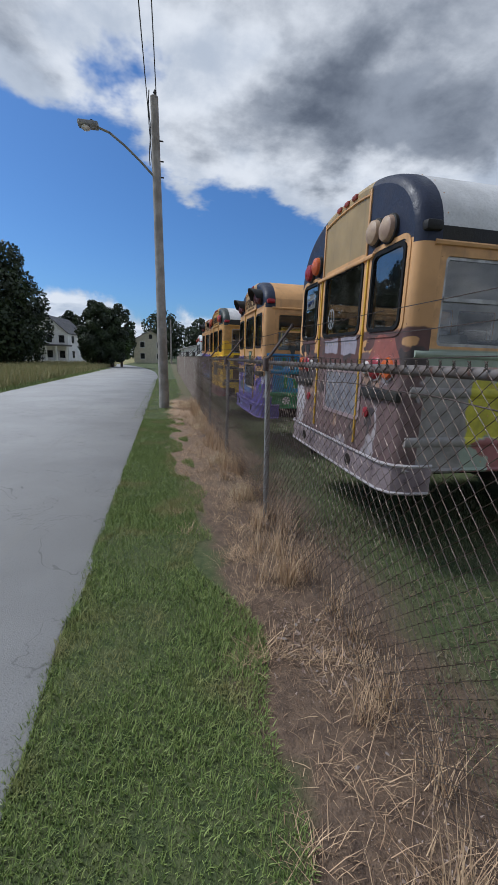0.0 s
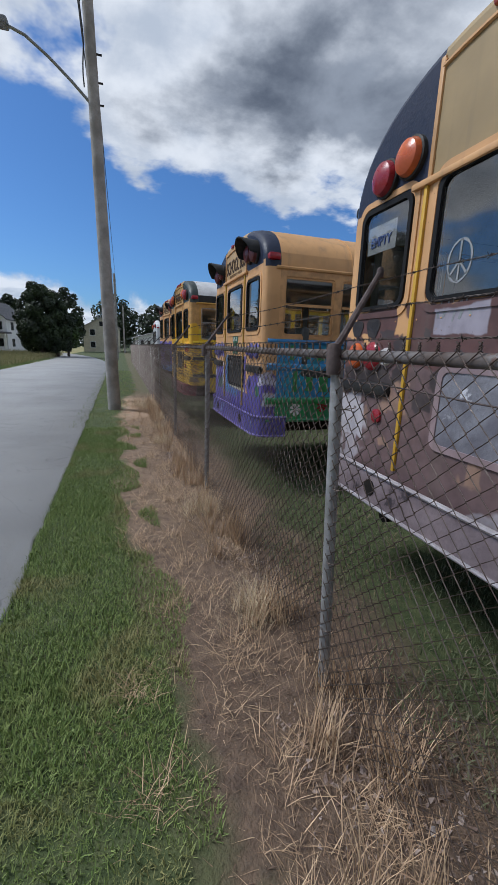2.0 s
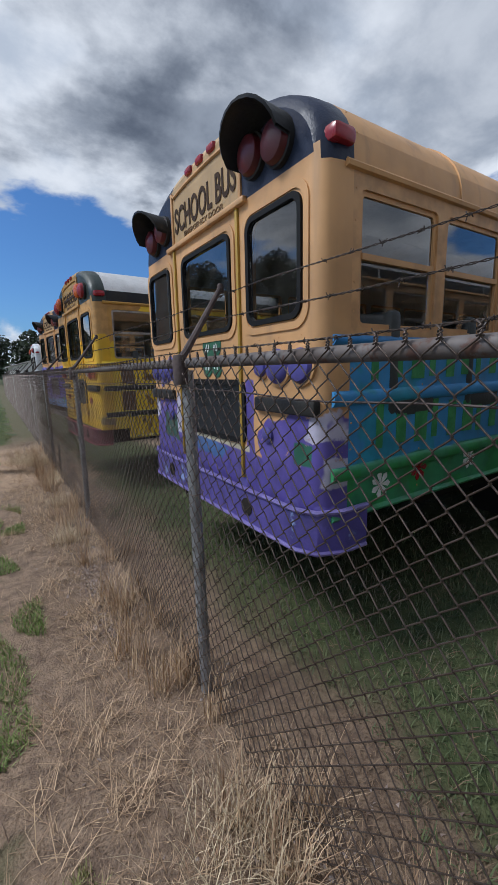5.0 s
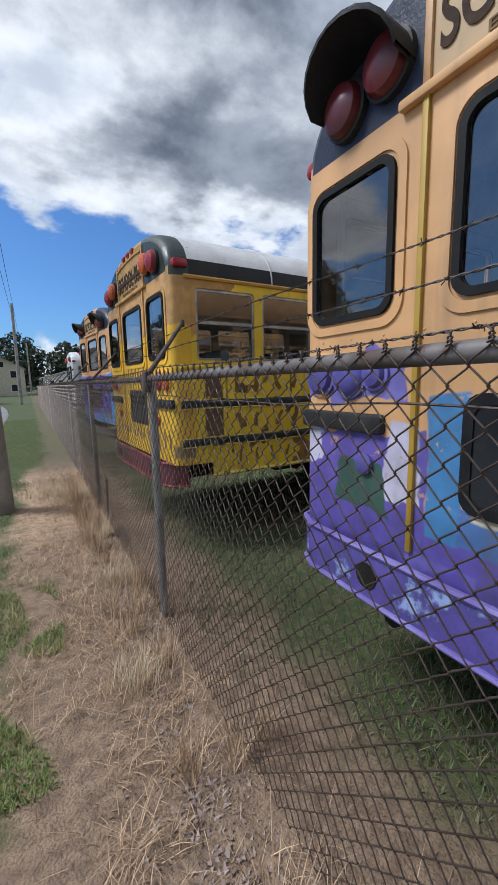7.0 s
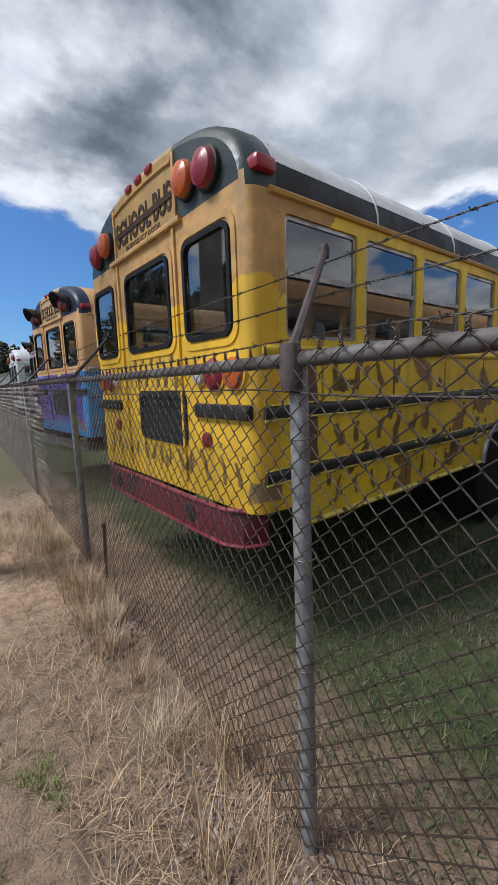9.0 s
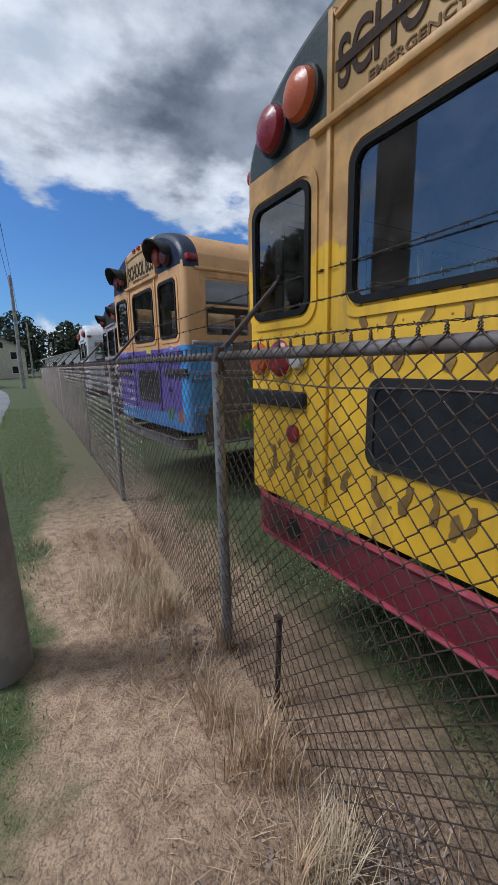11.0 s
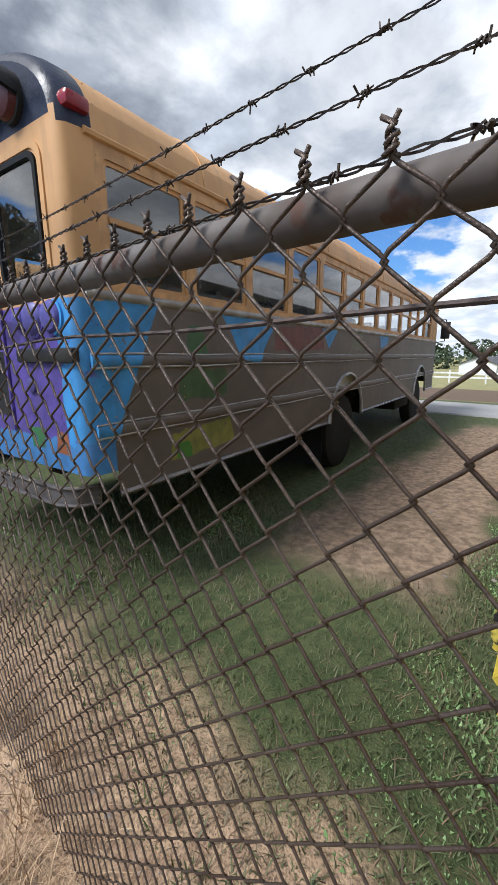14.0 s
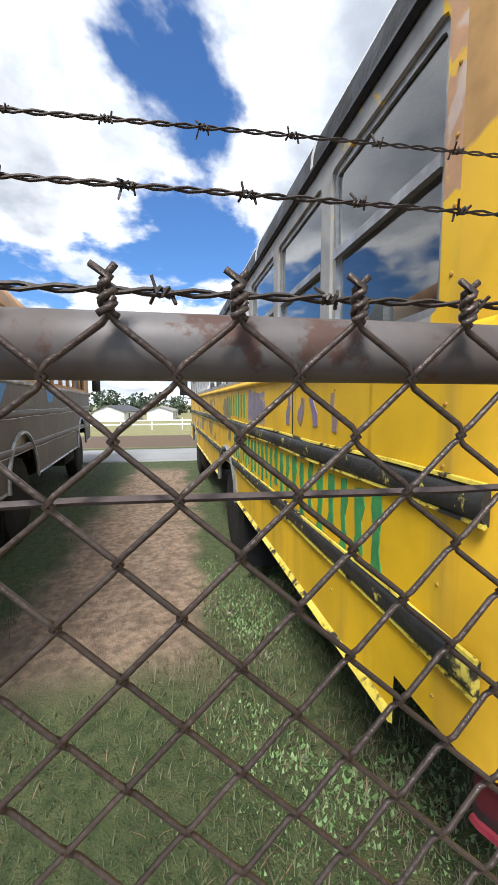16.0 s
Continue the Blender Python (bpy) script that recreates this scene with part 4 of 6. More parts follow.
graffiti_side = paint("green_graffiti_side", (0.34, 0.40, 0.33), [
    ((0.55, 0.50, 0.05), (0.4, 3.0, None, None, 1.05, 1.55), 2.2, 0.47, 0.3),
    ((0.35, 0.13, 0.13), (None, None, None, None, None, 1.05), 3.0, 0.45, 0.2),
    ((0.30, 0.28, 0.27), (None, 0.55, None, None, None, 1.6), 0, 0, 0.15),
    (TAN, (None, None, None, None, 1.72, None), 0, 0, 0.0)], rust_level=0.70)
bus_one = dict(rear=graffiti_rear, side=graffiti_side, left=graffiti_rear, roof=white_roof, band=M["black"], dark=M["navy"], header=paint("khaki_header", (0.36, 0.255, 0.12), rust_level=0.74), drip=tan_rear,
               lamp_amber=M["amber"], lamp_red=M["red"], lamp_right=M["faded"], bumper=mottled("scuffed_bumper", (0.25, 0.20, 0.21), (0.16, 0.12, 0.13), 4, 0.5, spots=((0.04, 0.03, 0.035), 4, 0.58)),
               holes=True, lip=mottled("pale_lip", (0.50, 0.47, 0.48), (0.34, 0.30, 0.31), 5, 0.5), lit=False, trim=paint("yellow_trim", (0.62, 0.36, 0.03)), bar=M["black"], lower_frame=paint("mauve_frame", (0.30, 0.22, 0.23)),
               door_glass=mottled("painted_over_glass", (0.24, 0.24, 0.27), (0.13, 0.125, 0.15), 5, 0.35, spots=((0.62, 0.62, 0.66), 6, 0.60)))
tan_bus = build_bus(0.66, 5.43, 0, "tan school bus with grey graffiti and white roof", bus_one, W=2.40, ztop=3.10, wz=(1.86, 2.45), wy=((-1.06, -0.60), (-0.44, 0.38), (0.58, 1.04)), pane_at=(-0.56, 0.20, 1.13, 1.52))

def ribbon(bm, line, wide, place, thick):
    """A painted stroke of even width along a line of (a, b) pairs."""
    pts = [Vector((a, b)) for a, b in line]
    rows = []
    for n, p in enumerate(pts):
        d = (pts[min(n + 1, len(pts) - 1)] - pts[max(n - 1, 0)]).normalized()
        off = Vector((-d.y, d.x)) * wide * (0.42 + 0.12 * math.sin(n * 1.9))
        rows.append([Vector(place(*(p + off))), Vector(place(*(p - off)))])
    faces = [[bm.verts.new(v + Vector(thick) * k) for r in rows for v in r] for k in (0, 1)]
    n = len(rows)
    for f in faces:
        for k in range(n - 1):
            bm.faces.new((f[2 * k], f[2 * k + 1], f[2 * k + 3], f[2 * k + 2]))
    for e in (0, 1):
        for k in range(n - 1):
            bm.faces.new((faces[0][2 * k + e], faces[0][2 * k + 2 + e], faces[1][2 * k + 2 + e], faces[1][2 * k + e]))
    return bm


def scrawl(parent, mat, a0, a1, b, tall, count, place, thick, wide=0.026, seed=0, name="scrawled_stroke"):
    """A row of sprayed strokes, each a leaning bar of its own."""
    r = random.Random(seed)
    step = (a1 - a0) / count
    for k in range(count):
        a, h, lean = a0 + step * (k + 0.5 + r.uniform(-0.15, 0.15)), tall * r.uniform(0.6, 1.0), r.uniform(-0.5, 0.5)
        line = [(a + lean * h * (j / 3 - 0.5) + 0.08 * h * math.sin(j * 2.1 + k), b + h * (j / 3 - 0.5)) for j in range(4)]
        part(name, ribbon(bmesh.new(), line, wide * r.uniform(0.8, 1.5), place, thick), mat, parent, smooth=False)


on_rear = lambda p, q: (-0.004, p, q)
for cy, cz, r in ((1.01, 1.745, 0.062), (0.835, 1.745, 0.068)):
    loop = [(cy + r * (1 + 0.18 * math.sin(3 * t)) * math.cos(t), cz + r * (1 + 0.15 * math.cos(2 * t)) * math.sin(t)) for t in np.linspace(0, 2 * math.pi, 18, endpoint=False)]
    part("painted_blot", pane_mesh(bmesh.new(), loop, on_rear, (0.003, 0, 0)), silhouette, tan_bus, smooth=False)
    scrawl(tan_bus, silhouette, cy + 0.05, cy - 0.05, cz - 0.085, 0.06, 2, on_rear, (0.003, 0, 0), 0.022, int(cz * 100 + cy * 10))
sign = part("paper_sign", box(bmesh.new(), 0.012, 0.016, 0.72, 1.0, 2.20, 2.36), M["paper"], tan_bus)
words("EMPTY", 0.20, 0.055, mottled("blue_ink", (0.05, 0.09, 0.25), (0.08, 0.12, 0.3), 9, 0.8), sign, Matrix.Translation((0.010, 0.86, 2.265)) @ Matrix(((0, 0, -1, 0), (-1, 0, 0, 0), (0, 1, 0, 0), (0, 0, 0, 1))))
# a white marker drawing on the door's window: a ring with three spokes, and strokes below it
on_glass = lambda p, q: (-0.001, p, q)
ring_line = [(0.20 + 0.070 * math.cos(t), 2.03 + 0.095 * math.sin(t)) for t in np.linspace(0, 2 * math.pi, 25)]
part("marker_ring", ribbon(bmesh.new(), ring_line, 0.012, on_glass, (0.002, 0, 0)), M["paper"], tan_bus, smooth=False)
for da, db in ((0.0, 0.095), (0.0, -0.095), (0.052, -0.064), (-0.052, -0.064)):
    part("marker_stroke", ribbon(bmesh.new(), [(0.20, 2.03), (0.20 + da, 2.03 + db)], 0.011, on_glass, (0.002, 0, 0)), M["paper"], tan_bus, smooth=False)
scrawl(tan_bus, M["paper"], 0.30, 0.08, 1.82, 0.15, 5, on_glass, (0.002, 0, 0), 0.012, 31, "marker_stroke")

DEEP, PALE = (0.04, 0.09, 0.07), (0.52, 0.49, 0.62)
purple_rear = paint("purple_rear", TAN, [
    (PURPLE, (None, None, None, None, None, 1.06), 0, 0, 0.06),
    ((0.17, 0.14, 0.46), (None, None, None, None, None, 1.02), 3.0, 0.55, 0.1)], rust_level=0.80, fields=[
    (PURPLE, 1, [(-0.60, 0.9), (-1.2, 0.9), (-1.2, 1.31), (-0.95, 1.34), (-0.70, 1.27), (-0.60, 1.18)], 0.16),
    (PURPLE, 1, [(1.2, 0.9), (0.42, 0.9), (0.42, 1.36), (1.2, 1.32)], 0.14),
    (PALE, 1, [(1.2, 1.20), (0.98, 1.17), (0.96, 1.32), (1.2, 1.33)], 0.26),
    (PALE, 1, [(0.60, 1.08), (0.44, 1.08), (0.46, 1.38), (0.58, 1.40)], 0.14),
    (DEEP, 1, [(0.88, 1.02), (0.55, 1.0), (0.60, 1.20), (0.84, 1.22)], 0.14),
    ((0.16, 0.14, 0.42), 1, [(1.1, 1.46), (0.50, 1.46), (0.52, 1.66), (1.1, 1.66)], 0.2),
    (PURPLE, 1, [(0.41, 0.9), (-0.56, 0.9), (-0.56, 1.07), (0.41, 1.10)], 0.05),
    ((0.06, 0.20, 0.42), 1, [(0.41, 0.98), (0.28, 0.98), (0.26, 1.51), (0.41, 1.49)], 0.05),
    ((0.07, 0.15, 0.36), 1, [(0.28, 0.98), (-0.15, 0.97), (-0.25, 1.05), (0.28, 1.12)], 0.08),
    (PURPLE, 1, [(-0.47, 1.0), (-0.56, 1.0), (-0.56, 1.50), (-0.47, 1.50)], 0.04),
    ((0.03, 0.14, 0.09), 1, [(-0.93, 1.08), (-1.06, 1.08), (-1.06, 1.19), (-0.93, 1.19)], 0.06),
    (PALE, 1, [(-1.00, 1.22), (-1.14, 1.20), (-1.12, 1.34), (-1.02, 1.35)], 0.18),
    (PALE, 1, [(-1.10, 0.98), (-1.16, 0.98), (-1.16, 1.12), (-1.12, 1.12)], 0.10),
    ((0.55, 0.50, 0.36), 1, [(0.24, 1.085), (-0.50, 1.065), (-0.50, 1.10), (0.24, 1.115)], 0.03)])
blue_side = paint("blue_green_side", BLUE, [
    ((0.04, 0.30, 0.45), (None, None, None, None, None, None), 2.0, 0.55, 0.1),
    (GREEN, (None, None, None, None, None, 1.08), 0, 0, 0.05),
    ((0.04, 0.28, 0.08), (None, None, None, None, None, 1.06), 3.0, 0.5, 0.1),
    (TAN, (None, None, None, None, 1.70, None), 0, 0, 0.0)], rust_level=0.80)
purple_bump = mottled("purple_bumper", (0.11, 0.085, 0.34), (0.07, 0.055, 0.22), 4, 0.45, spots=((0.28, 0.36, 0.62), 4, 0.58))
bus_two = dict(holes=True, lip=mottled("lilac_lip", (0.26, 0.22, 0.52), (0.16, 0.12, 0.38), 5, 0.5), rear=purple_rear, side=blue_side, left=purple_rear, roof=tan_roof, band=tan_roof, dark=M["navy"], header=tan_header, drip=tan_roof, frame=paint("tan_frame", TAN),
               lamp_amber=M["shaded_lens"], lamp_red=M["shaded_lens"], bumper=purple_bump, tail=M["purple_lens"], words=True, trim=paint("ochre_trim", (0.42, 0.26, 0.03)), lower_frame=M["rubber"], belt=paint("blue_belt", (0.04, 0.22, 0.5)))
purple_bus = build_bus(0.54, 9.17, 0, "tan school bus painted purple, blue and green below", bus_two, hoods=True, pane_at=(-0.45, 0.255, 1.135, 1.475))
for row, (z0, z1) in enumerate(((1.49, 1.64), (1.14, 1.37))):
    for k in range(15):
        x = 0.32 + 0.16 * k + 0.05 * row
        part("painted_bar", box(bmesh.new(), x, x + 0.05 + 0.03 * (k % 3), -1.1345, -1.1305, z0 + 0.01 * (k % 2), z1 - 0.015 * (k % 3)), M["green_paint"], purple_bus)


def flower(x, z, r, mat):
    bm = bmesh.new()
    for k in range(7):
        a = 2 * math.pi * k / 7
        pts = [(x, z), (x + r * math.cos(a - 0.3), z + r * math.sin(a - 0.3)), (x + 1.25 * r * math.cos(a), z + 1.25 * r * math.sin(a)), (x + r * math.cos(a + 0.3), z + r * math.sin(a + 0.3))]
        pane_mesh(bm, pts, lambda p, q: (p, -1.134, q), (0, 0.003, 0))
    part("painted_flower", bm, mat, purple_bus, smooth=False)


for k in range(4):
    a = radians(45 + 90 * k)
    cy, cz = -0.065 + 0.082 * math.cos(a), 1.645 + 0.085 * math.sin(a)
    loop = [(cy + 0.072 * (1 + 0.10 * math.cos(2 * t - 2 * a)) * math.cos(t), cz + 0.072 * (1 + 0.10 * math.cos(2 * t - 2 * a)) * math.sin(t)) for t in np.linspace(0, 2 * math.pi, 18, endpoint=False)]
    leaf = part("painted_leaf", pane_mesh(bmesh.new(), loop, lambda p, q, k=k: (-0.004 - 0.0006 * k, p, q), (0.003, 0, 0)), M["clover_paint"], purple_bus, "dark green painted clover leaf", smooth=False)
    scrawl(leaf, M["white"], cy + 0.03, cy - 0.03, cz, 0.055, 2, lambda p, q: (-0.0085, p, q), (0.002, 0, 0), 0.012, 40 + k, "white_stroke")
flower(0.42, 0.94, 0.06, M["white"])
flower(0.75, 0.98, 0.06, M["red"])
flower(1.28, 0.97, 0.06, M["white"])

yellow_rear = paint("yellow_rear", YEL, [
    ((0.56, 0.31, 0.10), (None, None, None, None, 2.0, None), 0, 0, 0.25),
    ((0.26, 0.15, 0.03), (None, None, -1.1, 0.95, 0.92, 1.2), 6.0, 0.60, 0.0)], rust_level=0.76, fields=[
    ((0.30, 0.20, 0.08), 1, [(-1.06, 0.9), (-1.2, 0.9), (-1.2, 1.02), (-1.08, 1.0)], 0.1)])
yellow_side = paint("yellow_side", (0.88, 0.60, 0.03), [
    ((0.30, 0.17, 0.04), (0.55, None, None, None, 0.72, 1.68), 2.6, 0.57, 0.3),
    ((0.14, 0.08, 0.025), (0.5, None, None, None, 0.72, 1.68), 5.0, 0.62, 0.3),
    ((0.52, 0.28, 0.07), (None, 0.6, None, None, 1.95, None), 0, 0, 0.4)], rust_level=0.74, fields=[
    ((0.15, 0.085, 0.045), 0, [(0.27, 1.06), (0.45, 1.04), (0.45, 1.69), (0.29, 1.69)], 0.05)])
yellow_left = paint("yellow_left", (0.86, 0.52, 0.012), [
    ((0.30, 0.22, 0.12), (3.0, None, None, None, 1.1, 1.6), 2.0, 0.55, 0.1)], rust_level=0.80, fields=[
    ((0.36, 0.35, 0.33), 0, [(0.245, 1.715), (9.7, 1.715), (9.7, 2.5), (0.245, 2.5)], 0.0),
    ((0.60, 0.33, 0.17), 0, [(-0.1, 2.02), (0.245, 1.98), (0.245, 2.6), (-0.1, 2.6)], 0.25),
    ((0.66, 0.50, 0.40), 0, [(0.10, 2.08), (0.20, 2.10), (0.21, 2.32), (0.12, 2.30)], 0.25),
    ((0.26, 0.22, 0.30), 0, [(1.75, 1.42), (2.25, 1.42), (2.25, 1.64), (1.75, 1.62)], 0.08)])
scraped = mottled("scraped_rail", (0.02, 0.02, 0.02), (0.035, 0.033, 0.03), 5, 0.5, spots=((0.66, 0.55, 0.10), 11, 0.60))
scuffed_yellow = mottled("scuffed_yellow_edge", (0.72, 0.60, 0.10), (0.62, 0.46, 0.04), 9, 0.5, spots=((0.02, 0.02, 0.02), 9, 0.52))
dark_red = mottled("dark_red_bumper", (0.13, 0.012, 0.02), (0.08, 0.01, 0.015), 4, 0.5, spots=((0.02, 0.015, 0.015), 4, 0.56))
bus_three = dict(rear=yellow_rear, side=yellow_side, left=yellow_left, roof=white_roof, band=M["black"], dark=mottled("green_black_paint", (0.02, 0.03, 0.026), (0.03, 0.04, 0.035), 5, 0.45),
                 header=paint("tan_header", (0.45, 0.26, 0.07)), drip=paint("orange_drip", (0.5, 0.27, 0.05)), frame=M["alu"],
                 bumper=dark_red, words=True, rail_a=scraped, rail_b=scraped, rail_c=scuffed_yellow, trimmed=("rail_a", "rail_b"), edge=scuffed_yellow, drip_left=M["black"],
                 holes=True, bumper_z=(0.63, 0.84), wrap=0.14, tuck=0.10, lip=mottled("red_lip", (0.36, 0.05, 0.075), (0.18, 0.015, 0.025), 6, 0.45))
yellow_bus = build_bus(0.35, 13.02, 2.3, "yellow school bus with brown scrawls and dark red bumper", bus_three, wz=(1.77, 2.31), W=2.28, zb=0.84, skirt=0.70, notch=0.335, arch_h=0.42, rails=(1.365, 1.03), pane_at=(-0.45, 0.20, 1.16, 1.46))

on_left, on_side = lambda p, q: (p, 1.1435, q), lambda p, q: (p, -1.1435, q)
for k in range(24):
    x, h = 0.44 + 0.105 * k, 1.315 - 0.02 * abs(math.sin(k * 1.3))
    line = [(x + 0.006 * math.sin(3 * j + k), h - (h - 1.085 - 0.03 * math.sin(k * 2.7)) * j / 4) for j in range(5)]
    part("painted_bar", ribbon(bmesh.new(), line, 0.052 + 0.008 * math.sin(k * 2.1), on_left, (0, -0.003, 0)), M["green_paint"], yellow_bus, smooth=False)
for k in range(8):
    x = 2.40 + 0.12 * k
    part("painted_bar", ribbon(bmesh.new(), [(x, 1.62), (x + 0.004, 1.54), (x, 1.44)], 0.05, on_left, (0, -0.003, 0)), M["green_paint"], yellow_bus, smooth=False)
scrawl(yellow_bus, M["violet_paint"], 1.34, 0.68, 1.52, 0.17, 4, on_left, (0, -0.003, 0), 0.045, 3)
scrawl(yellow_bus, M["smear"], 0.34, -0.50, 1.715, 0.10, 6, on_rear, (0.003, 0, 0), 0.030, 11)
scrawl(yellow_bus, M["smear"], 0.30, -0.46, 1.565, 0.13, 5, on_rear, (0.003, 0, 0), 0.030, 12)
scrawl(yellow_bus, M["smear"], 0.92, -0.55, 1.045, 0.13, 11, on_rear, (0.003, 0, 0), 0.028, 13)
scrawl(yellow_bus, M["smear"], -0.58, -1.10, 1.035, 0.17, 3, on_rear, (0.003, 0, 0), 0.032, 17)
scrawl(yellow_bus, M["smear"], 0.52, 1.36, 1.545, 0.19, 4, on_side, (0, 0.003, 0), 0.045, 21)
scrawl(yellow_bus, M["smear"], 0.50, 1.80, 1.20, 0.20, 6, on_side, (0, 0.003, 0), 0.045, 22)
scrawl(yellow_bus, M["smear"], 0.50, 2.10, 0.87, 0.16, 8, on_side, (0, 0.003, 0), 0.030, 23)
part("strike_bar", box(bmesh.new(), -0.009, -0.0075, -0.44, 0.44, 2.60, 2.635), M["letter"], yellow_bus)

SKY_BLUE, VIOLET = (0.055, 0.29, 0.66), (0.10, 0.068, 0.33)
brown_side = paint("brown_side", (0.145, 0.117, 0.106), [
    (TAN, (None, None, None, None, 1.70, None), 0, 0, 0.0)], rust_level=0.86, fields=[
    (SKY_BLUE, 0, [(-0.2, 0.85), (0.15, 0.85), (0.56, 1.70), (-0.2, 1.70)], 0.02),
    ((0.055, 0.13, 0.06), 0, [(0.77, 1.37), (1.0, 1.37), (0.95, 1.57), (0.82, 1.57)], 0.10),
    ((0.06, 0.12, 0.055), 0, [(0.68, 1.07), (1.18, 1.07), (1.22, 1.27), (0.70, 1.26)], 0.14),
    (SKY_BLUE, 0, [(1.13, 1.70), (1.98, 1.70), (1.64, 1.30), (1.42, 1.34)], 0.06),
    ((0.17, 0.055, 0.05), 0, [(1.92, 1.62), (2.92, 1.66), (2.98, 1.42), (1.90, 1.41)], 0.10),
    (SKY_BLUE, 0, [(2.86, 1.70), (3.40, 1.70), (3.12, 1.44)], 0.04),
    ((0.16, 0.18, 0.12), 0, [(3.85, 1.44), (4.30, 1.44), (4.25, 1.68), (3.90, 1.68)], 0.10),
    (SKY_BLUE, 0, [(5.0, 1.68), (5.5, 1.68), (5.4, 1.48), (5.1, 1.48)], 0.06),
    ((0.25, 0.25, 0.06), 0, [(0.60, 0.68), (1.29, 0.71), (1.25, 0.90), (0.61, 0.87)], 0.06),
    ((0.07, 0.22, 0.04), 0, [(0.66, 0.69), (0.80, 0.69), (0.78, 0.80), (0.68, 0.81)], 0.10)])
violet_rear = paint("violet_rear", TAN, [
    (VIOLET, (None, None, None, None, None, 1.64), 0, 0, 0.03),
    ((0.055, 0.035, 0.17), (None, None, None, None, 1.0, 1.6), 3.4, 0.57, 0.2)], rust_level=0.86, fields=[
    (SKY_BLUE, 1, [(-1.02, 0.6), (-1.4, 0.6), (-1.4, 1.66), (-1.0, 1.66)], 0.08),
    ((0.06, 0.22, 0.52), 1, [(1.25, 0.6), (-1.25, 0.6), (-1.25, 0.93), (-0.3, 0.90), (1.25, 0.90)], 0.20),
    ((0.04, 0.17, 0.06), 1, [(-0.62, 0.83), (-0.76, 0.83), (-0.78, 0.95), (-0.60, 0.95)], 0.05),
    ((0.30, 0.10, 0.04), 1, [(-0.88, 0.82), (-1.03, 0.82), (-1.00, 0.95), (-0.91, 0.95)], 0.05),
    ((0.55, 0.45, 0.05), 1, [(-0.02, 1.60), (-0.16, 1.60), (-0.16, 1.68), (-0.02, 1.68)], 0.05)])
pale_edge = mottled("pale_worn_edge", (0.42, 0.40, 0.38), (0.26, 0.23, 0.21), 6, 0.4)
bus_four = dict(rear=violet_rear, side=brown_side, left=brown_side, roof=tan_roof, band=tan_roof, dark=M["navy"], header=tan_header, drip=tan_roof, frame=paint("tan_frame_b", TAN),
                lamp_amber=M["dull"], lamp_red=M["shaded_lens"], words=True, tail=M["purple_lens"], bumper=mottled("bent_grey_bumper", (0.11, 0.10, 0.10), (0.06, 0.05, 0.045), 5, 0.6, spots=((0.22, 0.19, 0.15), 6, 0.6)), bumper_z=(0.52, 0.63), tuck=0.12, wrap=0.10, rail_c=M["pale_rail"], trimmed=("rail_a", "rail_b"), edge=pale_edge, belt=pale_edge, arch=M["alu"], bar=M["black"])
build_bus(0.535, 17.28, 6.0, "tan school bus painted violet and brown below", bus_four, W=2.40, hoods=True, rear_wheel=3.75, zb=0.72, skirt=0.56, notch=0.175, wz=(1.75, 2.34), lift=0.10, arch_h=0.58, rails=(1.34, 0.96), pane_at=(-0.42, 0.28, 1.03, 1.37))

pale_rear = paint("pale_lilac_rear", (0.42, 0.36, 0.38), [((0.12, 0.13, 0.12), (None, None, None, None, None, 1.5), 3.0, 0.5, 0.3)], rust_level=0.75)
bus_five = dict(rear=pale_rear, side=pale_rear, left=pale_rear, roof=tan_roof, band=tan_roof, dark=M["black"], header=M["black"], drip=pale_rear, bumper=M["black"])
build_bus(0.9, 21.6, 0, "pale lilac school bus with a black roof end", bus_five, hoods=True, detail=False)
white_rear = paint("white_rear", (0.62, 0.64, 0.66), rust_level=0.75)
bus_six = dict(rear=white_rear, side=white_rear, left=white_rear, roof=white_roof, band=white_roof, dark=white_rear, header=white_rear, drip=white_rear, bumper=M["black"])
build_bus(0.9, 27.0, 0, "white painted school bus", bus_six, detail=False)


# ---- fence ----
PITCH, RAIL_Z, MESH_X, MESH_Y = 0.0355, 1.585, -0.026, -0.0105
POSTS = [-3.6, -0.7, 2.2, 5.42, 8.27, 11.13, 13.89] + [16.72 + 2.83 * k for k in range(11)]
FENCE_END = POSTS[-1]


def zigzag(phase, points, sides, radius, z0=0.02, z1=1.604):
    """One woven wire: it swings from side to side and hooks round its neighbour at every turn."""
    line, n = [], int((z1 - z0) / PITCH)
    for k in range(n + 1):
        s = 1 if (k + phase) % 2 else -1
        z, y = z1 - k * PITCH, s * (PITCH / 2 + 0.002)
        if points == 1:
            line.append((MESH_X, y, z))
        else:
            line += [(MESH_X - 0.0025, y - s * 0.006, z + 0.0065), (MESH_X + 0.0005, y, z), (MESH_X + 0.0035, y - s * 0.006, z - 0.0065)]
    return tube_data(line, radius, sides)


def twist_data(y):
    """The twisted ends of two wires over the rail, with their points spread."""
    verts, faces = [], []
    for a0 in (0, math.pi):
        line = [(MESH_X + 0.003 * math.cos(a0), y + (0.005 if a0 else -0.005), 1.601)]
        for k in range(13):
            a = a0 + k * 0.6
            line.append((MESH_X + 0.0036 * math.cos(a), y + 0.0036 * math.sin(a), 1.604 + 0.0013 * k))
        line.append((MESH_X - 0.002, y + (0.008 if a0 else -0.005), 1.627))
        v, f = tube_data(line, 0.0021, 5)
        faces += [tuple(i + len(verts) for i in face) for face in f]
        verts += v
    return verts, faces


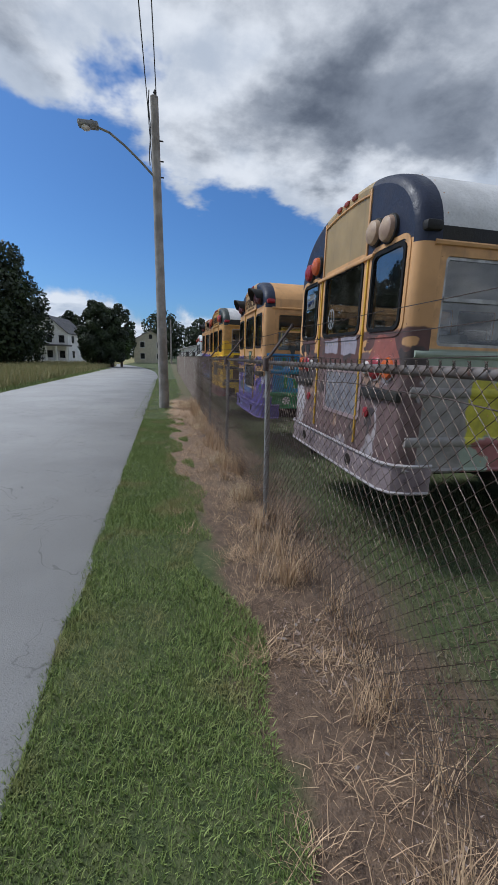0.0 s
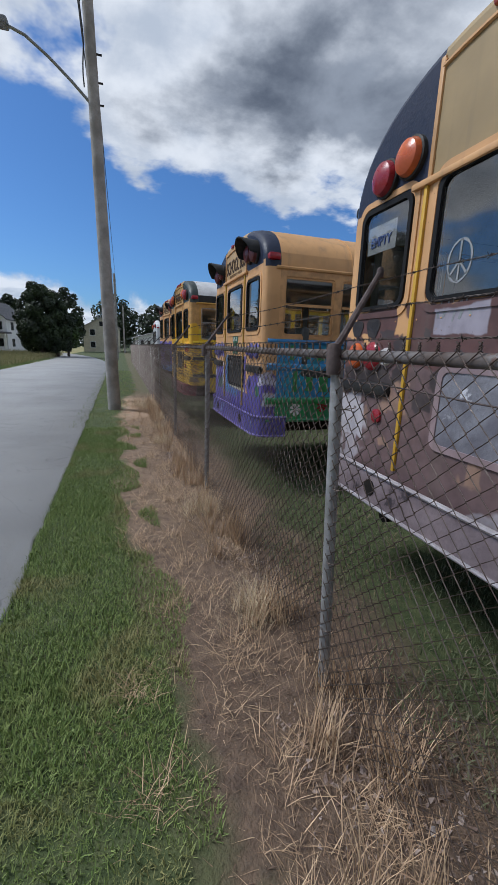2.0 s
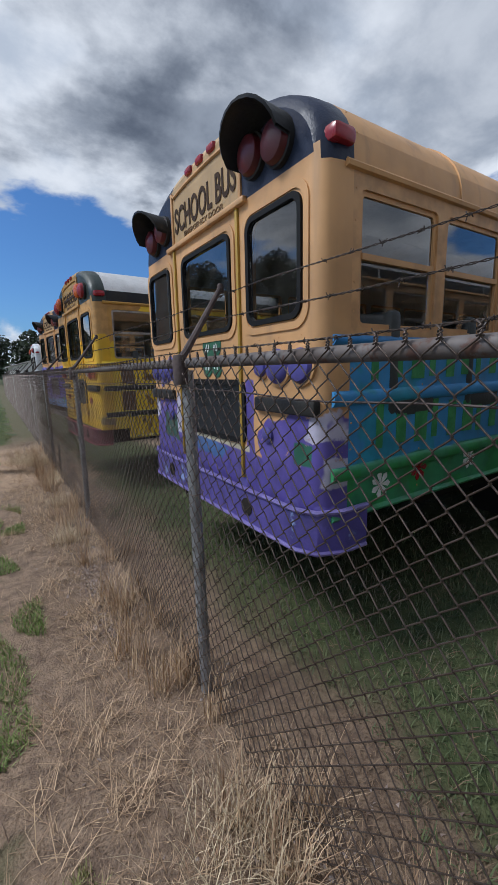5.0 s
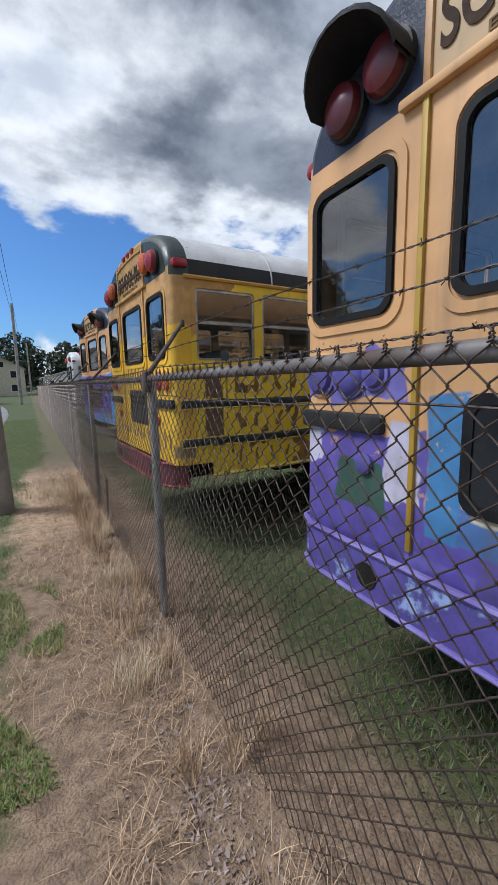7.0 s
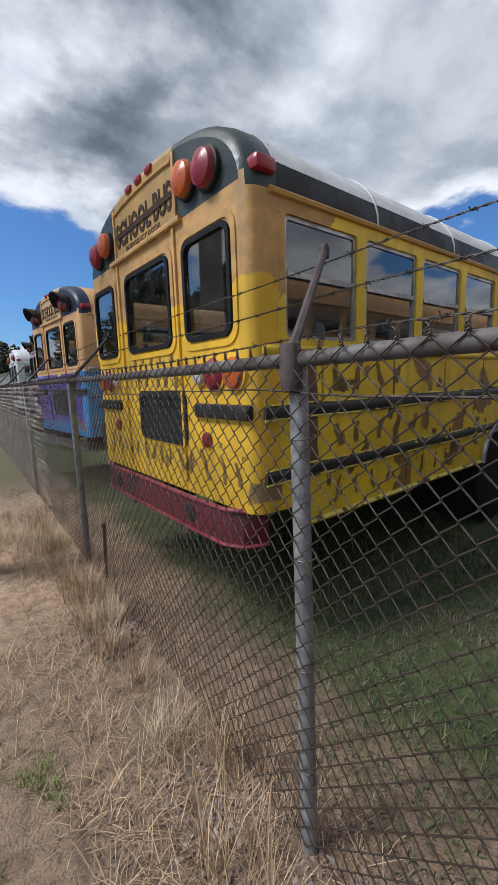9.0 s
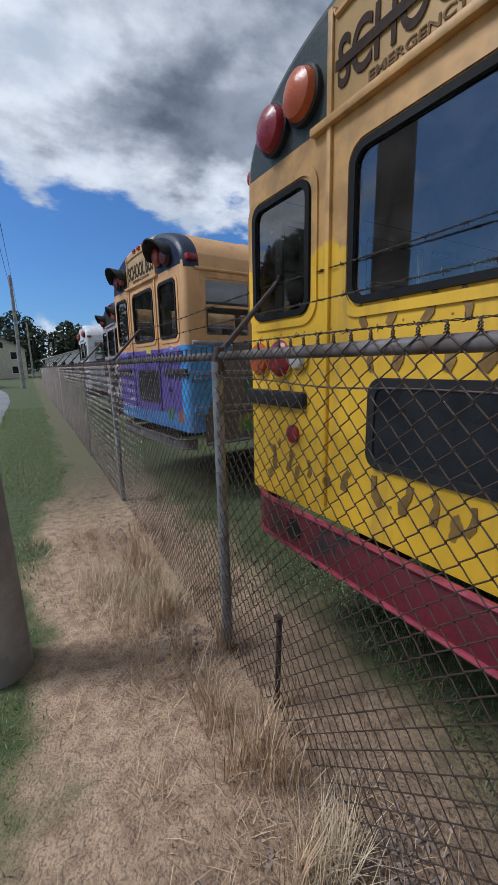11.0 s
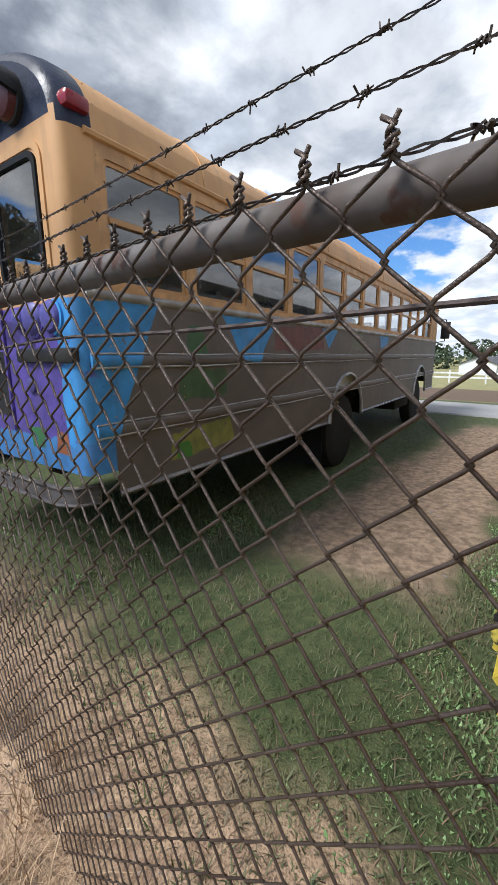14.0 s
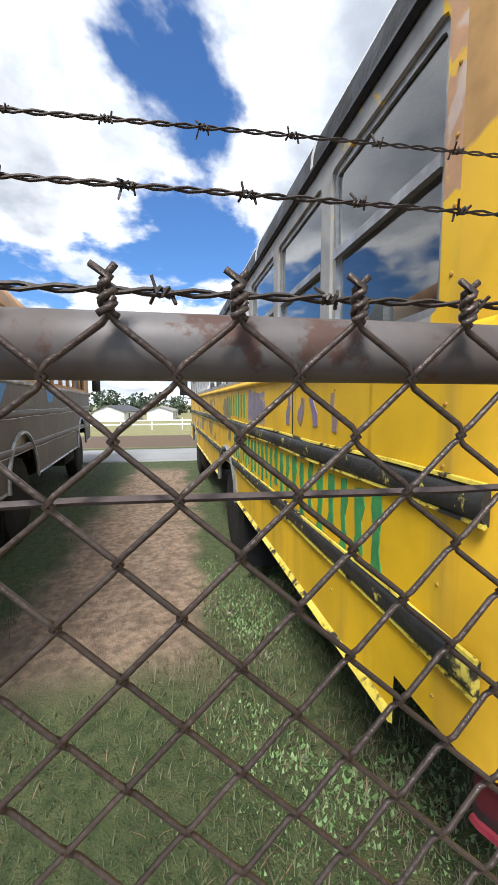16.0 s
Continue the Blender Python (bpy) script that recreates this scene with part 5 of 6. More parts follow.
def build_fence():
    root = new("chain_link_fence")
    tagged(root, "rusty galvanised chain-link fence topped with barbed wire", "fence")
    meshes = []
    for phase in (0, 1):
        v, f = zigzag(phase, 3, 5, 0.0021)
        if phase:
            v2, f2 = twist_data(PITCH / 2)
            f = f + [tuple(i + len(v) for i in face) for face in f2]
            v = v + v2
        me = bpy.data.meshes.new("wire")
        me.from_pydata(v, [], f)
        me.polygons.foreach_set("use_smooth", [True] * len(me.polygons))
        me.materials.append(M["wire"])
        meshes.append(me)
    first = int(POSTS[0] / PITCH)
    near0, near1 = int(5.0 / PITCH), int(5.0 / PITCH) + 296
    rest_v, rest_f = [], []
    light = [zigzag(p, 1, 3, 0.0021) for p in (0, 1)]
    for k in range(first, int(FENCE_END / PITCH)):
        y = k * PITCH + MESH_Y
        if near0 <= k < near1:
            ob = new("wire", meshes[k % 2])
            ob.parent, ob.location = root, (0.004 * math.sin(y * 2.1), y, 0.0)
            continue
        v, f = light[k % 2]
        base = len(rest_v)
        rest_v += [(a + 0.004 * math.sin(y * 2.1), b + y, c) for a, b, c in v]
        rest_f += [tuple(i + base for i in face) for face in f]
        if k % 2 and -1 < y < 22:
            v, f = twist_data(PITCH / 2 + y)
            base = len(rest_v)
            rest_v += v
            rest_f += [tuple(i + base for i in face) for face in f]
    tagged(raw("wire_mesh", rest_v, rest_f, M["wire"], root), kind="stuff")
    bm = tube(bmesh.new(), [(0.004 * math.sin(y), y, RAIL_Z + 0.006 * math.sin(y * 0.9)) for y in np.arange(POSTS[0], FENCE_END, 0.3)], 0.021, 14)
    part("top_rail", bm, M["steel"], root)
    line = [(MESH_X + 0.012, y, 1.487 + 0.012 * math.sin(y * 2.3) + 0.004 * math.sin(y * 9.0)) for y in np.arange(POSTS[0], FENCE_END, 0.12)]
    part("tension_wire", tube(bmesh.new(), line, 0.0028, 5), M["arm"], root)
    post0 = arm0 = None
    for n, y in enumerate(POSTS):
        if post0 is None:
            bm = bmesh.new()
            tube(bm, [(0, 0, -0.2), (0, 0, 0.4), (0, 0, 1.0), (0, 0, 1.56)], 0.027, 16)
            post0 = part("post", bm, M["post"], root)
            bm = bmesh.new()
            lathe(bm, [(0.031, 1.50), (0.032, 1.56), (0.031, 1.60), (0.025, 1.625), (0.004, 1.63)], 16)
            tube(bm, [(0, 0, 1.60), (0.05, 0, 1.645), (0.345, 0, 1.955)], [0.017, 0.016, 0.012], 8)
            lathe(bm, [(0.015, -0.02), (0.017, 0.01), (0.012, 0.024), (0.002, 0.027)], 10, Matrix.Translation((0.345, 0, 1.95)))
            arm0 = part("barbed_wire_arm", bm, M["arm"], root)
            tie0 = part("tie_wire", tube(bmesh.new(), [(0.032 * math.cos(a) - 0.004, 0.032 * math.sin(a), 0.30 + 0.004 * a) for a in np.linspace(0, 6.3, 14)], 0.0022, 5), M["wire"], root)
            for o in (post0, arm0, tie0):
                o.location.y = y
        else:
            lean = (radians({3: -3.3, 4: -2.2, 5: -1.4}.get(n, 0.5 * math.sin(n * 2.2))), radians(0.6 * math.sin(n * 1.7)), 0)
            again(post0, 0, y, 0, lean)
            again(arm0, 0, y, 0, (lean[0], 0, radians(26 if 3 <= n <= 5 else 4 * math.sin(n * 3.1))))
            again(tie0, 0, y, 0)
        if 4 < y < 17:
            for z in (0.35, 0.7, 1.05):
                again(tie0, 0, y, z)
    # barbed strands: twisted pair near, single line far
    bm = bmesh.new()
    for a in (0, 1):
        line = []
        for k in range(6):
            t = k * 1.3 + a * math.pi
            line.append((0.0038 * math.cos(t), -0.006 + 0.0022 * k, 0.0038 * math.sin(t)))
        end = Vector((math.cos(0.7 + a * 2.2), 0.2, math.sin(0.7 + a * 2.2)))
        tube(bm, [tuple(Vector(line[0]) - end * 0.012)] + line + [tuple(Vector(line[-1]) + Vector((end.z, 0.3, -end.x)) * 0.012)], 0.0015, 4)
    barb_me = part("barb", bm, M["barb"], root)
    first_barb = True
    for s, (x, z) in enumerate(((0.050, 1.645), (0.190, 1.785), (0.325, 1.935))):
        sag = lambda y: z - 0.014 * abs(math.sin(math.pi * (y - 5.42) / 2.83)) + 0.004 * math.sin(3 * y + s)
        for nm, lo, hi in (("barbed_wire", 4.0, 17.0), ("barbed_strand", POSTS[0], 4.0), ("barbed_strand", 17.0, FENCE_END)):
            bm = bmesh.new()
            if nm == "barbed_wire":
                for a in (0, math.pi):
                    tube(bm, [(x + 0.0022 * math.cos(y * 100 + a), y, sag(y) + 0.0022 * math.sin(y * 100 + a)) for y in np.arange(lo, hi + 0.001, 0.012)], 0.0017, 4)
            else:
                tube(bm, [(x, y, sag(y)) for y in np.arange(lo, hi + 0.001, 0.25)], 0.0028, 4)
            part("barbed_wire", bm, M["barb"], root)
        for k in range(98):
            y = 4.3 + 0.127 * k + 0.041 * s
            if first_barb:
                barb_me.location = (x, y, sag(y))
                first_barb = False
            else:
                again(barb_me, x, y, sag(y), (0, 1.3 * k + s, 0.15 * math.sin(k * 5)))


build_fence()


# ---- utility poles and overhead lines ----
def build_pole(x, y, height, lamp, tip):
    root = new("utility_pole")
    root.location = (x, y, 0)
    tagged(root, "weathered wooden utility pole" + (" with a curved street lamp arm" if lamp else " beside the lane"), "utility pole")
    bm = bmesh.new()
    tube(bm, [(tip * k / 8, 0.006 * math.sin(k * 2), -0.3 + (height + 0.3) * k / 8) for k in range(9)], [0.155 - 0.0062 * k for k in range(9)], 16)
    part("pole", bm, M["wood"], root)
    top = Vector((tip, 0, height))
    if lamp:
        bm = bmesh.new()
        lathe(bm, [(0.03, 0), (0.045, 0.04), (0.03, 0.08), (0.05, 0.12), (0.028, 0.17), (0.004, 0.2)], 12, Matrix.Translation(top + Vector((0.02, 0, -0.02))))
        part("insulator", bm, M["black"], root)
        pts = [(tip * 0.8 - 0.1, 0, 6.55), (-0.55, 0, 6.85), (-0.95, 0, 7.18), (-1.35, 0, 7.45), (-1.72, 0, 7.56)]
        part("lamp_arm", tube(bmesh.new(), pts, 0.03, 8), M["lamp_metal"], root)
        bm = box(bmesh.new(), -2.15, -1.62, -0.14, 0.14, 7.50, 7.64, 0.05)
        head = part("lamp_head", bm, M["lamp_metal"], root)
        part("lamp_lens", lathe(bmesh.new(), [(0.12, 0.0), (0.11, -0.05), (0.06, -0.08), (0.004, -0.09)], 14, Matrix.Translation((-1.95, 0, 7.51))), M["clear"], head)
        part("photocell", lathe(bmesh.new(), [(0.04, 0.0), (0.04, 0.06), (0.004, 0.07)], 10, Matrix.Translation((-1.8, 0, 7.63))), M["black"], head)
        line = [(tip - 0.13 - 0.02 * math.sin(k), -0.08, height + 0.1 - k * 0.2) for k in range(10)]
        part("service_cable", tube(bmesh.new(), line, 0.014, 6), M["black"], root)
        for z in (6.5, 6.9, 7.4):
            part("bolt", box(bmesh.new(), tip * 0.8 - 0.03, tip * 0.8 + 0.2, -0.02, 0.02, z, z + 0.03, 0.008), M["black"], root)
    return root


build_pole(-1.10, 14.33, 8.45, True, -0.16)
build_pole(-1.35, 49.0, 8.6, False, 0.05)
build_pole(-0.3, 84.0, 8.6, False, -0.05)
build_pole(-3.6, 120.0, 8.6, False, -0.05)
for dx, z in ((0.03, 8.62), (-0.20, 8.30)):
    spans = [(-26.0, 14.33), (14.33, 49.0), (49.0, 84.0)]
    line = []
    for a, b in spans:
        for k in range(20):
            u = k / 20
            line.append((-1.24 + dx - 0.06 * (a < 0) * (1 - u), a + (b - a) * u, z - 0.9 * 4 * u * (1 - u) * 0.5))
    tagged(part("overhead_line", tube(bmesh.new(), line, 0.013, 5), M["black"]), "thin black overhead cable slung between poles", "cable")


# ---- trees ----
def leaf_material(name, dark, light):
    made, net, bsdf = material(name)
    rnd = net.put("ShaderNodeNewGeometry").outputs["Random Per Island"]
    colour = net.mix(rnd, dark, light)
    colour = net.mix(net.step(net.noise(net.coords(), 0.6, 3.0), 0.35, 0.7), colour, tuple(v * 0.6 for v in dark))
    net.link(colour, bsdf.inputs["Base Color"])
    bsdf.inputs["Roughness"].default_value = 0.6
    return made


LEAF = leaf_material("tree_leaves", (0.014, 0.028, 0.009), (0.042, 0.068, 0.02))
LEAF_B = leaf_material("young_leaves", (0.035, 0.07, 0.015), (0.08, 0.13, 0.03))
# paler, greyer green: the haze of distance is mixed into this leaf colour
HAZED_LEAF = leaf_material("haze_tinted_leaves", (0.035, 0.06, 0.03), (0.07, 0.10, 0.045))
rng = np.random.default_rng(7)


def leaf_cloud(centres, radii, count, size):
    """Small leaf faces thrown about lobes, denser at their skins."""
    which = rng.choice(len(centres), count, p=np.array(radii) ** 2 / np.sum(np.array(radii) ** 2))
    d = rng.normal(size=(count, 3))
    d /= np.linalg.norm(d, axis=1, keepdims=True)
    r = np.array(radii)[which] * rng.uniform(0.55, 1.06, count) ** 0.5
    p = np.array(centres)[which] + d * r[:, None] * (1, 1, 0.85)
    u = rng.normal(size=(count, 3))
    u /= np.linalg.norm(u, axis=1, keepdims=True)
    v = np.cross(u, d + 0.3 * rng.normal(size=(count, 3)))
    v /= np.linalg.norm(v, axis=1, keepdims=True) + 1e-9
    s = size * rng.uniform(0.6, 1.4, count)[:, None]
    quads = np.stack([p - u * s, p + v * s * 0.7, p + u * s, p - v * s * 0.7], 1)
    return quads.reshape(-1, 3)


def build_tree(x, y, h, w, label, leaves=LEAF, count=5000, size=0.2, bare=0.2, lobes=16, z=0.0):
    root = new("tree")
    root.location = (x, y, z)
    tagged(root, label, "tree")
    bm = bmesh.new()
    tube(bm, [(0, 0, -0.3), (0.05, 0, h * 0.2), (0.0, 0.06, h * 0.5), (0.05, 0, h * 0.8)], [w * 0.055, w * 0.045, w * 0.03, w * 0.01], 10)
    for k in range(7):
        a, z0 = k * 2.4, h * (bare + 0.07 * k)
        tube(bm, [(0, 0, z0), (0.2 * w * math.cos(a), 0.2 * w * math.sin(a), z0 + 0.09 * h), (0.38 * w * math.cos(a), 0.38 * w * math.sin(a), z0 + 0.16 * h)], [w * 0.02, w * 0.012, w * 0.004], 6)
    part("trunk", bm, M["bark"], root)
    centres, radii = [], []
    for k in range(lobes):
        u = (k + 0.5) / lobes
        zc = h * (bare + 0.10 + (0.86 - bare) * u)
        wide = 0.42 * w * math.sin(math.pi * (0.16 + 0.80 * u)) ** 0.7
        a = k * 2.39996
        centres.append((wide * 0.7 * math.cos(a), wide * 0.7 * math.sin(a), zc))
        radii.append(w * (0.15 + 0.10 * rng.random()) * (1.15 - 0.55 * u))
    pts = leaf_cloud(centres, radii, count, size)
    faces = np.arange(len(pts)).reshape(-1, 4).tolist()
    raw("crown", pts.tolist(), faces, leaves, root)
    return root


build_tree(-20.0, 51.0, 13.8, 12.5, "large dark broadleaf tree beside the farmhouse", count=34000, size=0.17, bare=0.0, lobes=34)
build_tree(-27.5, 47.0, 15.0, 12.0, "tall dark broadleaf tree at the field edge", count=30000, size=0.18, bare=0.0, lobes=34)
build_tree(-9.3, 54.0, 7.8, 5.6, "rounded dark green tree on the lawn", count=22000, size=0.12, bare=0.05, lobes=26)
build_tree(-7.9, 54.5, 6.6, 4.6, "rounded green tree on the lawn", count=14000, size=0.12, bare=0.08)
build_tree(-6.9, 56.0, 5.2, 3.0, "smaller green tree on the lawn", count=2500, size=0.14, bare=0.16, leaves=LEAF_B)
build_tree(-10.4, 88.0, 11.5, 7.0, "dark tree behind the lawn", count=3500, size=0.25)
build_tree(-2.0, 108.0, 13.0, 12.0, "dark tree behind the cream house", count=4000, size=0.3)
build_tree(-18.5, 82.0, 9.0, 6.0, "tree behind the white farmhouse", count=3000, size=0.25)
build_tree(7.0, 100.0, 10.5, 9.0, "broad tree behind the parked buses", count=3500, size=0.3)
build_tree(4.0, -34.0, 11.0, 8.0, "broad tree across the grass beyond the first bus", count=4000, size=0.22)
build_tree(17.0, -30.0, 9.5, 7.0, "tree beyond the end of the bus row", count=3500, size=0.22)
build_tree(-34.0, 70.0, 13.0, 12.0, "tree beyond the field", count=4000, size=0.3)


def far_woods():
    centres, radii = [], []
    for k in range(150):
        u = k / 149
        a = radians(38 - 190 * u)
        r = 190 + 40 * math.sin(k * 1.7)
        base = -3.0 if math.sin(-a) > 0.3 else -0.5
        rad = rng.uniform(3.2, 6.5)
        centres.append((-math.sin(a) * r, math.cos(a) * r, base + rad * rng.uniform(0.5, 1.1)))
        radii.append(rad)
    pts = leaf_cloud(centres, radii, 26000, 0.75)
    tagged(raw("far_trees", pts.tolist(), np.arange(len(pts)).reshape(-1, 4).tolist(), HAZED_LEAF), "line of distant woods with haze mixed into the leaf colour", "trees", kind="stuff")


far_woods()


# ---- houses ----
def build_house(x, y, turn, w, d, h, roof_h, label, wall, roof, z=0.0, floors=2, cols=3, porch=False, name="house"):
    root = new(name)
    root.matrix_world = pose(x, y, z, 0, 0, turn)
    tagged(root, label, "house")
    bm = bmesh.new()
    pent = [(-w / 2, -0.3), (w / 2, -0.3), (w / 2, h), (0, h + roof_h), (-w / 2, h)]
    a, b = [bm.verts.new((p, -d / 2, q)) for p, q in pent], [bm.verts.new((p, d / 2, q)) for p, q in pent]
    bm.faces.new(a)
    bm.faces.new(b[::-1])
    for k in range(5):
        bm.faces.new((a[k], b[k], b[(k + 1) % 5], a[(k + 1) % 5]))
    part("wall", bm, wall, root, smooth=False)
    slope = math.atan2(roof_h, w / 2)
    for s in (-1, 1):
        bm = bmesh.new()
        e = 0.35
        p0, p1 = (s * (w / 2 + e * math.cos(slope)), h - e * math.sin(slope)), (0, h + roof_h)
        low = [(p0[0], yy, p0[1] + o) for yy in (-d / 2 - e, d / 2 + e) for o in (0.02, 0.16)]
        high = [(p1[0], yy, p1[1] + o) for yy in (-d / 2 - e, d / 2 + e) for o in (0.02, 0.16)]
        vs = [bm.verts.new(v) for v in low + high]
        for f in ((0, 1, 3, 2), (4, 5, 7, 6), (0, 1, 5, 4), (2, 3, 7, 6), (1, 3, 7, 5), (0, 2, 6, 4)):
            bm.faces.new([vs[i] for i in f])
        part("roof_side", bm, roof, root, smooth=False)
    per = h / floors
    for f in range(floors):
        for c in range(cols):
            cx = -w / 2 + w * (c + 0.5) / cols
            wd, z0 = min(0.9, w / cols * 0.45), f * per + per * 0.35
            win = part("window", box(bmesh.new(), cx - wd / 2, cx + wd / 2, -d / 2 - 0.03, -d / 2 + 0.02, z0, z0 + per * 0.48), M["hole"], root, smooth=False)
            part("window_frame", ring(bmesh.new(), rounded(cx - wd / 2 - 0.1, cx + wd / 2 + 0.1, z0 - 0.1, z0 + per * 0.48 + 0.1, 0.01, 1), rounded(cx - wd / 2, cx + wd / 2, z0, z0 + per * 0.48, 0.01, 1), lambda p, q: (p, -d / 2 - 0.06, q), (0, 0.06, 0)), M["white"], win, smooth=False)
        for s in (-1, 1):
            for c in (-0.25, 0.25):
                part("window", box(bmesh.new(), s * w / 2 - 0.03, s * w / 2 + 0.03, c * d - 0.45, c * d + 0.45, f * per + per * 0.35, f * per + per * 0.83), M["hole"], root, smooth=False)
    if floors > 1:
        part("attic_window", box(bmesh.new(), -0.35, 0.35, -d / 2 - 0.03, -d / 2 + 0.02, h + 0.3, h + 1.2), M["hole"], root, smooth=False)
    if porch:
        part("porch_roof", box(bmesh.new(), -w / 2 - 1.6, w / 2 + 0.6, -d / 2 - 2.2, -d / 2, 2.55, 2.8, 0.05), roof, root)
        part("porch_floor", box(bmesh.new(), -w / 2 - 1.6, w / 2 + 0.6, -d / 2 - 2.2, -d / 2, -0.2, 0.4), M["white"], root)
        for k in range(6):
            cx = -w / 2 - 1.5 + (w + 2.0) * k / 5
            part("porch_post", box(bmesh.new(), cx - 0.08, cx + 0.08, -d / 2 - 2.1, -d / 2 - 1.94, 0.4, 2.55), M["white"], root)
    return root


build_house(-18.3, 73.0, -8, 5.6, 8.0, 4.6, 2.4, "white clapboard farmhouse with a porch and dark roof", M["white"], M["slate"], porch=True, cols=3)
build_house(-4.6, 96.0, 0, 7.0, 8.0, 4.8, 1.9, "cream two-storey house with a pale hipped roof", M["cream"], M["pale_roof"], cols=2)
build_house(6.2, 78.0, 4, 9.0, 6.0, 2.9, 1.2, "long white building with a row of small dark windows", M["white"], M["pale_roof"], floors=1, cols=8)
build_house(108.0, 32.0, 78, 8.0, 14.0, 2.4, 1.5, "low white house across the field", M["white"], M["slate"], z=-2.95, floors=1, cols=3)
build_house(116.0, 21.0, 85, 7.0, 13.0, 2.3, 1.2, "low white house with a pale roof across the field", M["white"], M["pale_roof"], z=-2.95, floors=1, cols=3)
build_house(112.0, 6.0, 95, 7.0, 11.0, 2.6, 1.4, "small white farm building across the field", M["white"], M["slate"], z=-2.95, floors=1, cols=2)


def build_far_fence():
    root = new("board_fence")
    tagged(root, "low white board fence across the field", "fence")
    for k in range(34):
        y = -30 + 3.0 * k
        part("post", box(bmesh.new(), 39.94, 40.06, y - 0.06, y + 0.06, -1.3, 0.1), M["white"], root)
    for z in (-0.55, -0.15):
        part("rail", box(bmesh.new(), 39.9, 39.94, -30, 69, z - 0.07, z + 0.07), M["white"], root)


build_far_fence()


# ---- grass, straw, leaves, stones ----
def blade_material(name, a, b, rough=0.7, c=None):
    made, net, bsdf = material(name)
    rnd = net.put("ShaderNodeNewGeometry").outputs["Random Per Island"]
    colour = net.mix(rnd, a, b)
    if c:
        colour = net.mix(net.step(net.noise(net.coords(), 1.7, 4.0), 0.50, 0.66), colour, c)
    net.link(colour, bsdf.inputs["Base Color"])
    bsdf.inputs["Roughness"].default_value = rough
    return made


def blades(name, places, height, width, lean, mat, label, category="grass", curl=0.5):
    """Thin bent blades at places (n, 2): two triangles and a tip each."""
    n = len(places)
    a = rng.uniform(0, 2 * np.pi, n)
    l = height[0] + (height[1] - height[0]) * rng.random(n) ** 1.5
    t = lean[0] + (lean[1] - lean[0]) * rng.random(n)
    w = width * rng.uniform(0.6, 1.3, n)
    out = np.stack([np.cos(a), np.sin(a)], 1)
    side = np.stack([-np.sin(a), np.cos(a)], 1)
    base = np.c_[places, np.full(n, -0.012)]
    mid = base + np.c_[out * (l * 0.5 * np.sin(t))[:, None], l * 0.5 * np.cos(t)]
    t2 = t + curl * rng.random(n)
    tip = mid + np.c_[out * (l * 0.5 * np.sin(t2))[:, None], l * 0.5 * np.cos(t2)]
    tip[:, 2] = np.maximum(tip[:, 2], 0.006)
    s3 = np.c_[side, np.zeros(n)] * w[:, None] / 2
    verts = np.stack([base - s3, base + s3, mid + s3 * 0.8, mid - s3 * 0.8, tip], 1).reshape(-1, 3)
    k = np.arange(n)[:, None] * 5
    me = bpy.data.meshes.new(name)
    quads, tris = k + np.array([[0, 1, 2, 3]]), k + np.array([[3, 2, 4]])
    me.vertices.add(len(verts))
    me.vertices.foreach_set("co", verts.ravel())
    loops = np.concatenate([quads.ravel(), tris.ravel()]).astype(np.int32)
    me.loops.add(len(loops))
    me.loops.foreach_set("vertex_index", loops)
    me.polygons.add(2 * n)
    me.polygons.foreach_set("loop_start", np.concatenate([np.arange(n) * 4, 4 * n + np.arange(n) * 3]).astype(np.int32))
    me.update(calc_edges=True)
    me.materials.append(mat)
    return tagged(new(name, me), label, category, kind="stuff")


def scatter(n, x0, x1, y0, y1, clump=0.0, keep=None):
    p = np.c_[rng.uniform(x0, x1, n), rng.uniform(y0, y1, n)]
    if clump:
        centres = np.c_[rng.uniform(x0, x1, max(1, n // 45)), rng.uniform(y0, y1, max(1, n // 45))]
        p = centres[rng.integers(0, len(centres), n)] + rng.normal(size=(n, 2)) * clump
    if keep is not None:
        p = p[keep(p[:, 0], p[:, 1])]
    return p


def wave(x, y, f, s):
    return np.sin(f * x * 1.7 + s) * np.cos(f * y + 2 * s) + 0.5 * np.sin(f * 2.3 * y + 3 * s + x * 3)


def verge(x, y):
    edge = -0.58 - 0.35 * np.clip((y - 4) / 5, 0, 1) + 0.50 * np.clip((y - 15) / 4, 0, 1) + 0.14 * wave(x, y, 2.2, 1.0)
    return (x < edge) | ((wave(x, y, 3.1, 4.0) > 0.35) & (y > 3.5) & (y < 12.5) & (x < -0.62))


LAWN = blade_material("lawn_blades", (0.085, 0.14, 0.026), (0.24, 0.30, 0.085), c=(0.24, 0.23, 0.085))
STRAW = blade_material("straw_blades", (0.60, 0.435, 0.27), (0.28, 0.175, 0.105), 0.8)
DRY = blade_material("dry_blades", (0.27, 0.18, 0.11), (0.10, 0.062, 0.042), 0.8)
YARD = blade_material("yard_blades", (0.065, 0.09, 0.035), (0.145, 0.165, 0.07), c=(0.20, 0.17, 0.11))
FIELD = blade_material("field_blades", (0.34, 0.29, 0.14), (0.20, 0.21, 0.085), 0.8)
CLOVER = blade_material("clover_leaves", (0.12, 0.23, 0.07), (0.26, 0.38, 0.16), 0.6)
DEAD = blade_material("dead_leaves", (0.36, 0.29, 0.25), (0.13, 0.08, 0.06), 0.8)

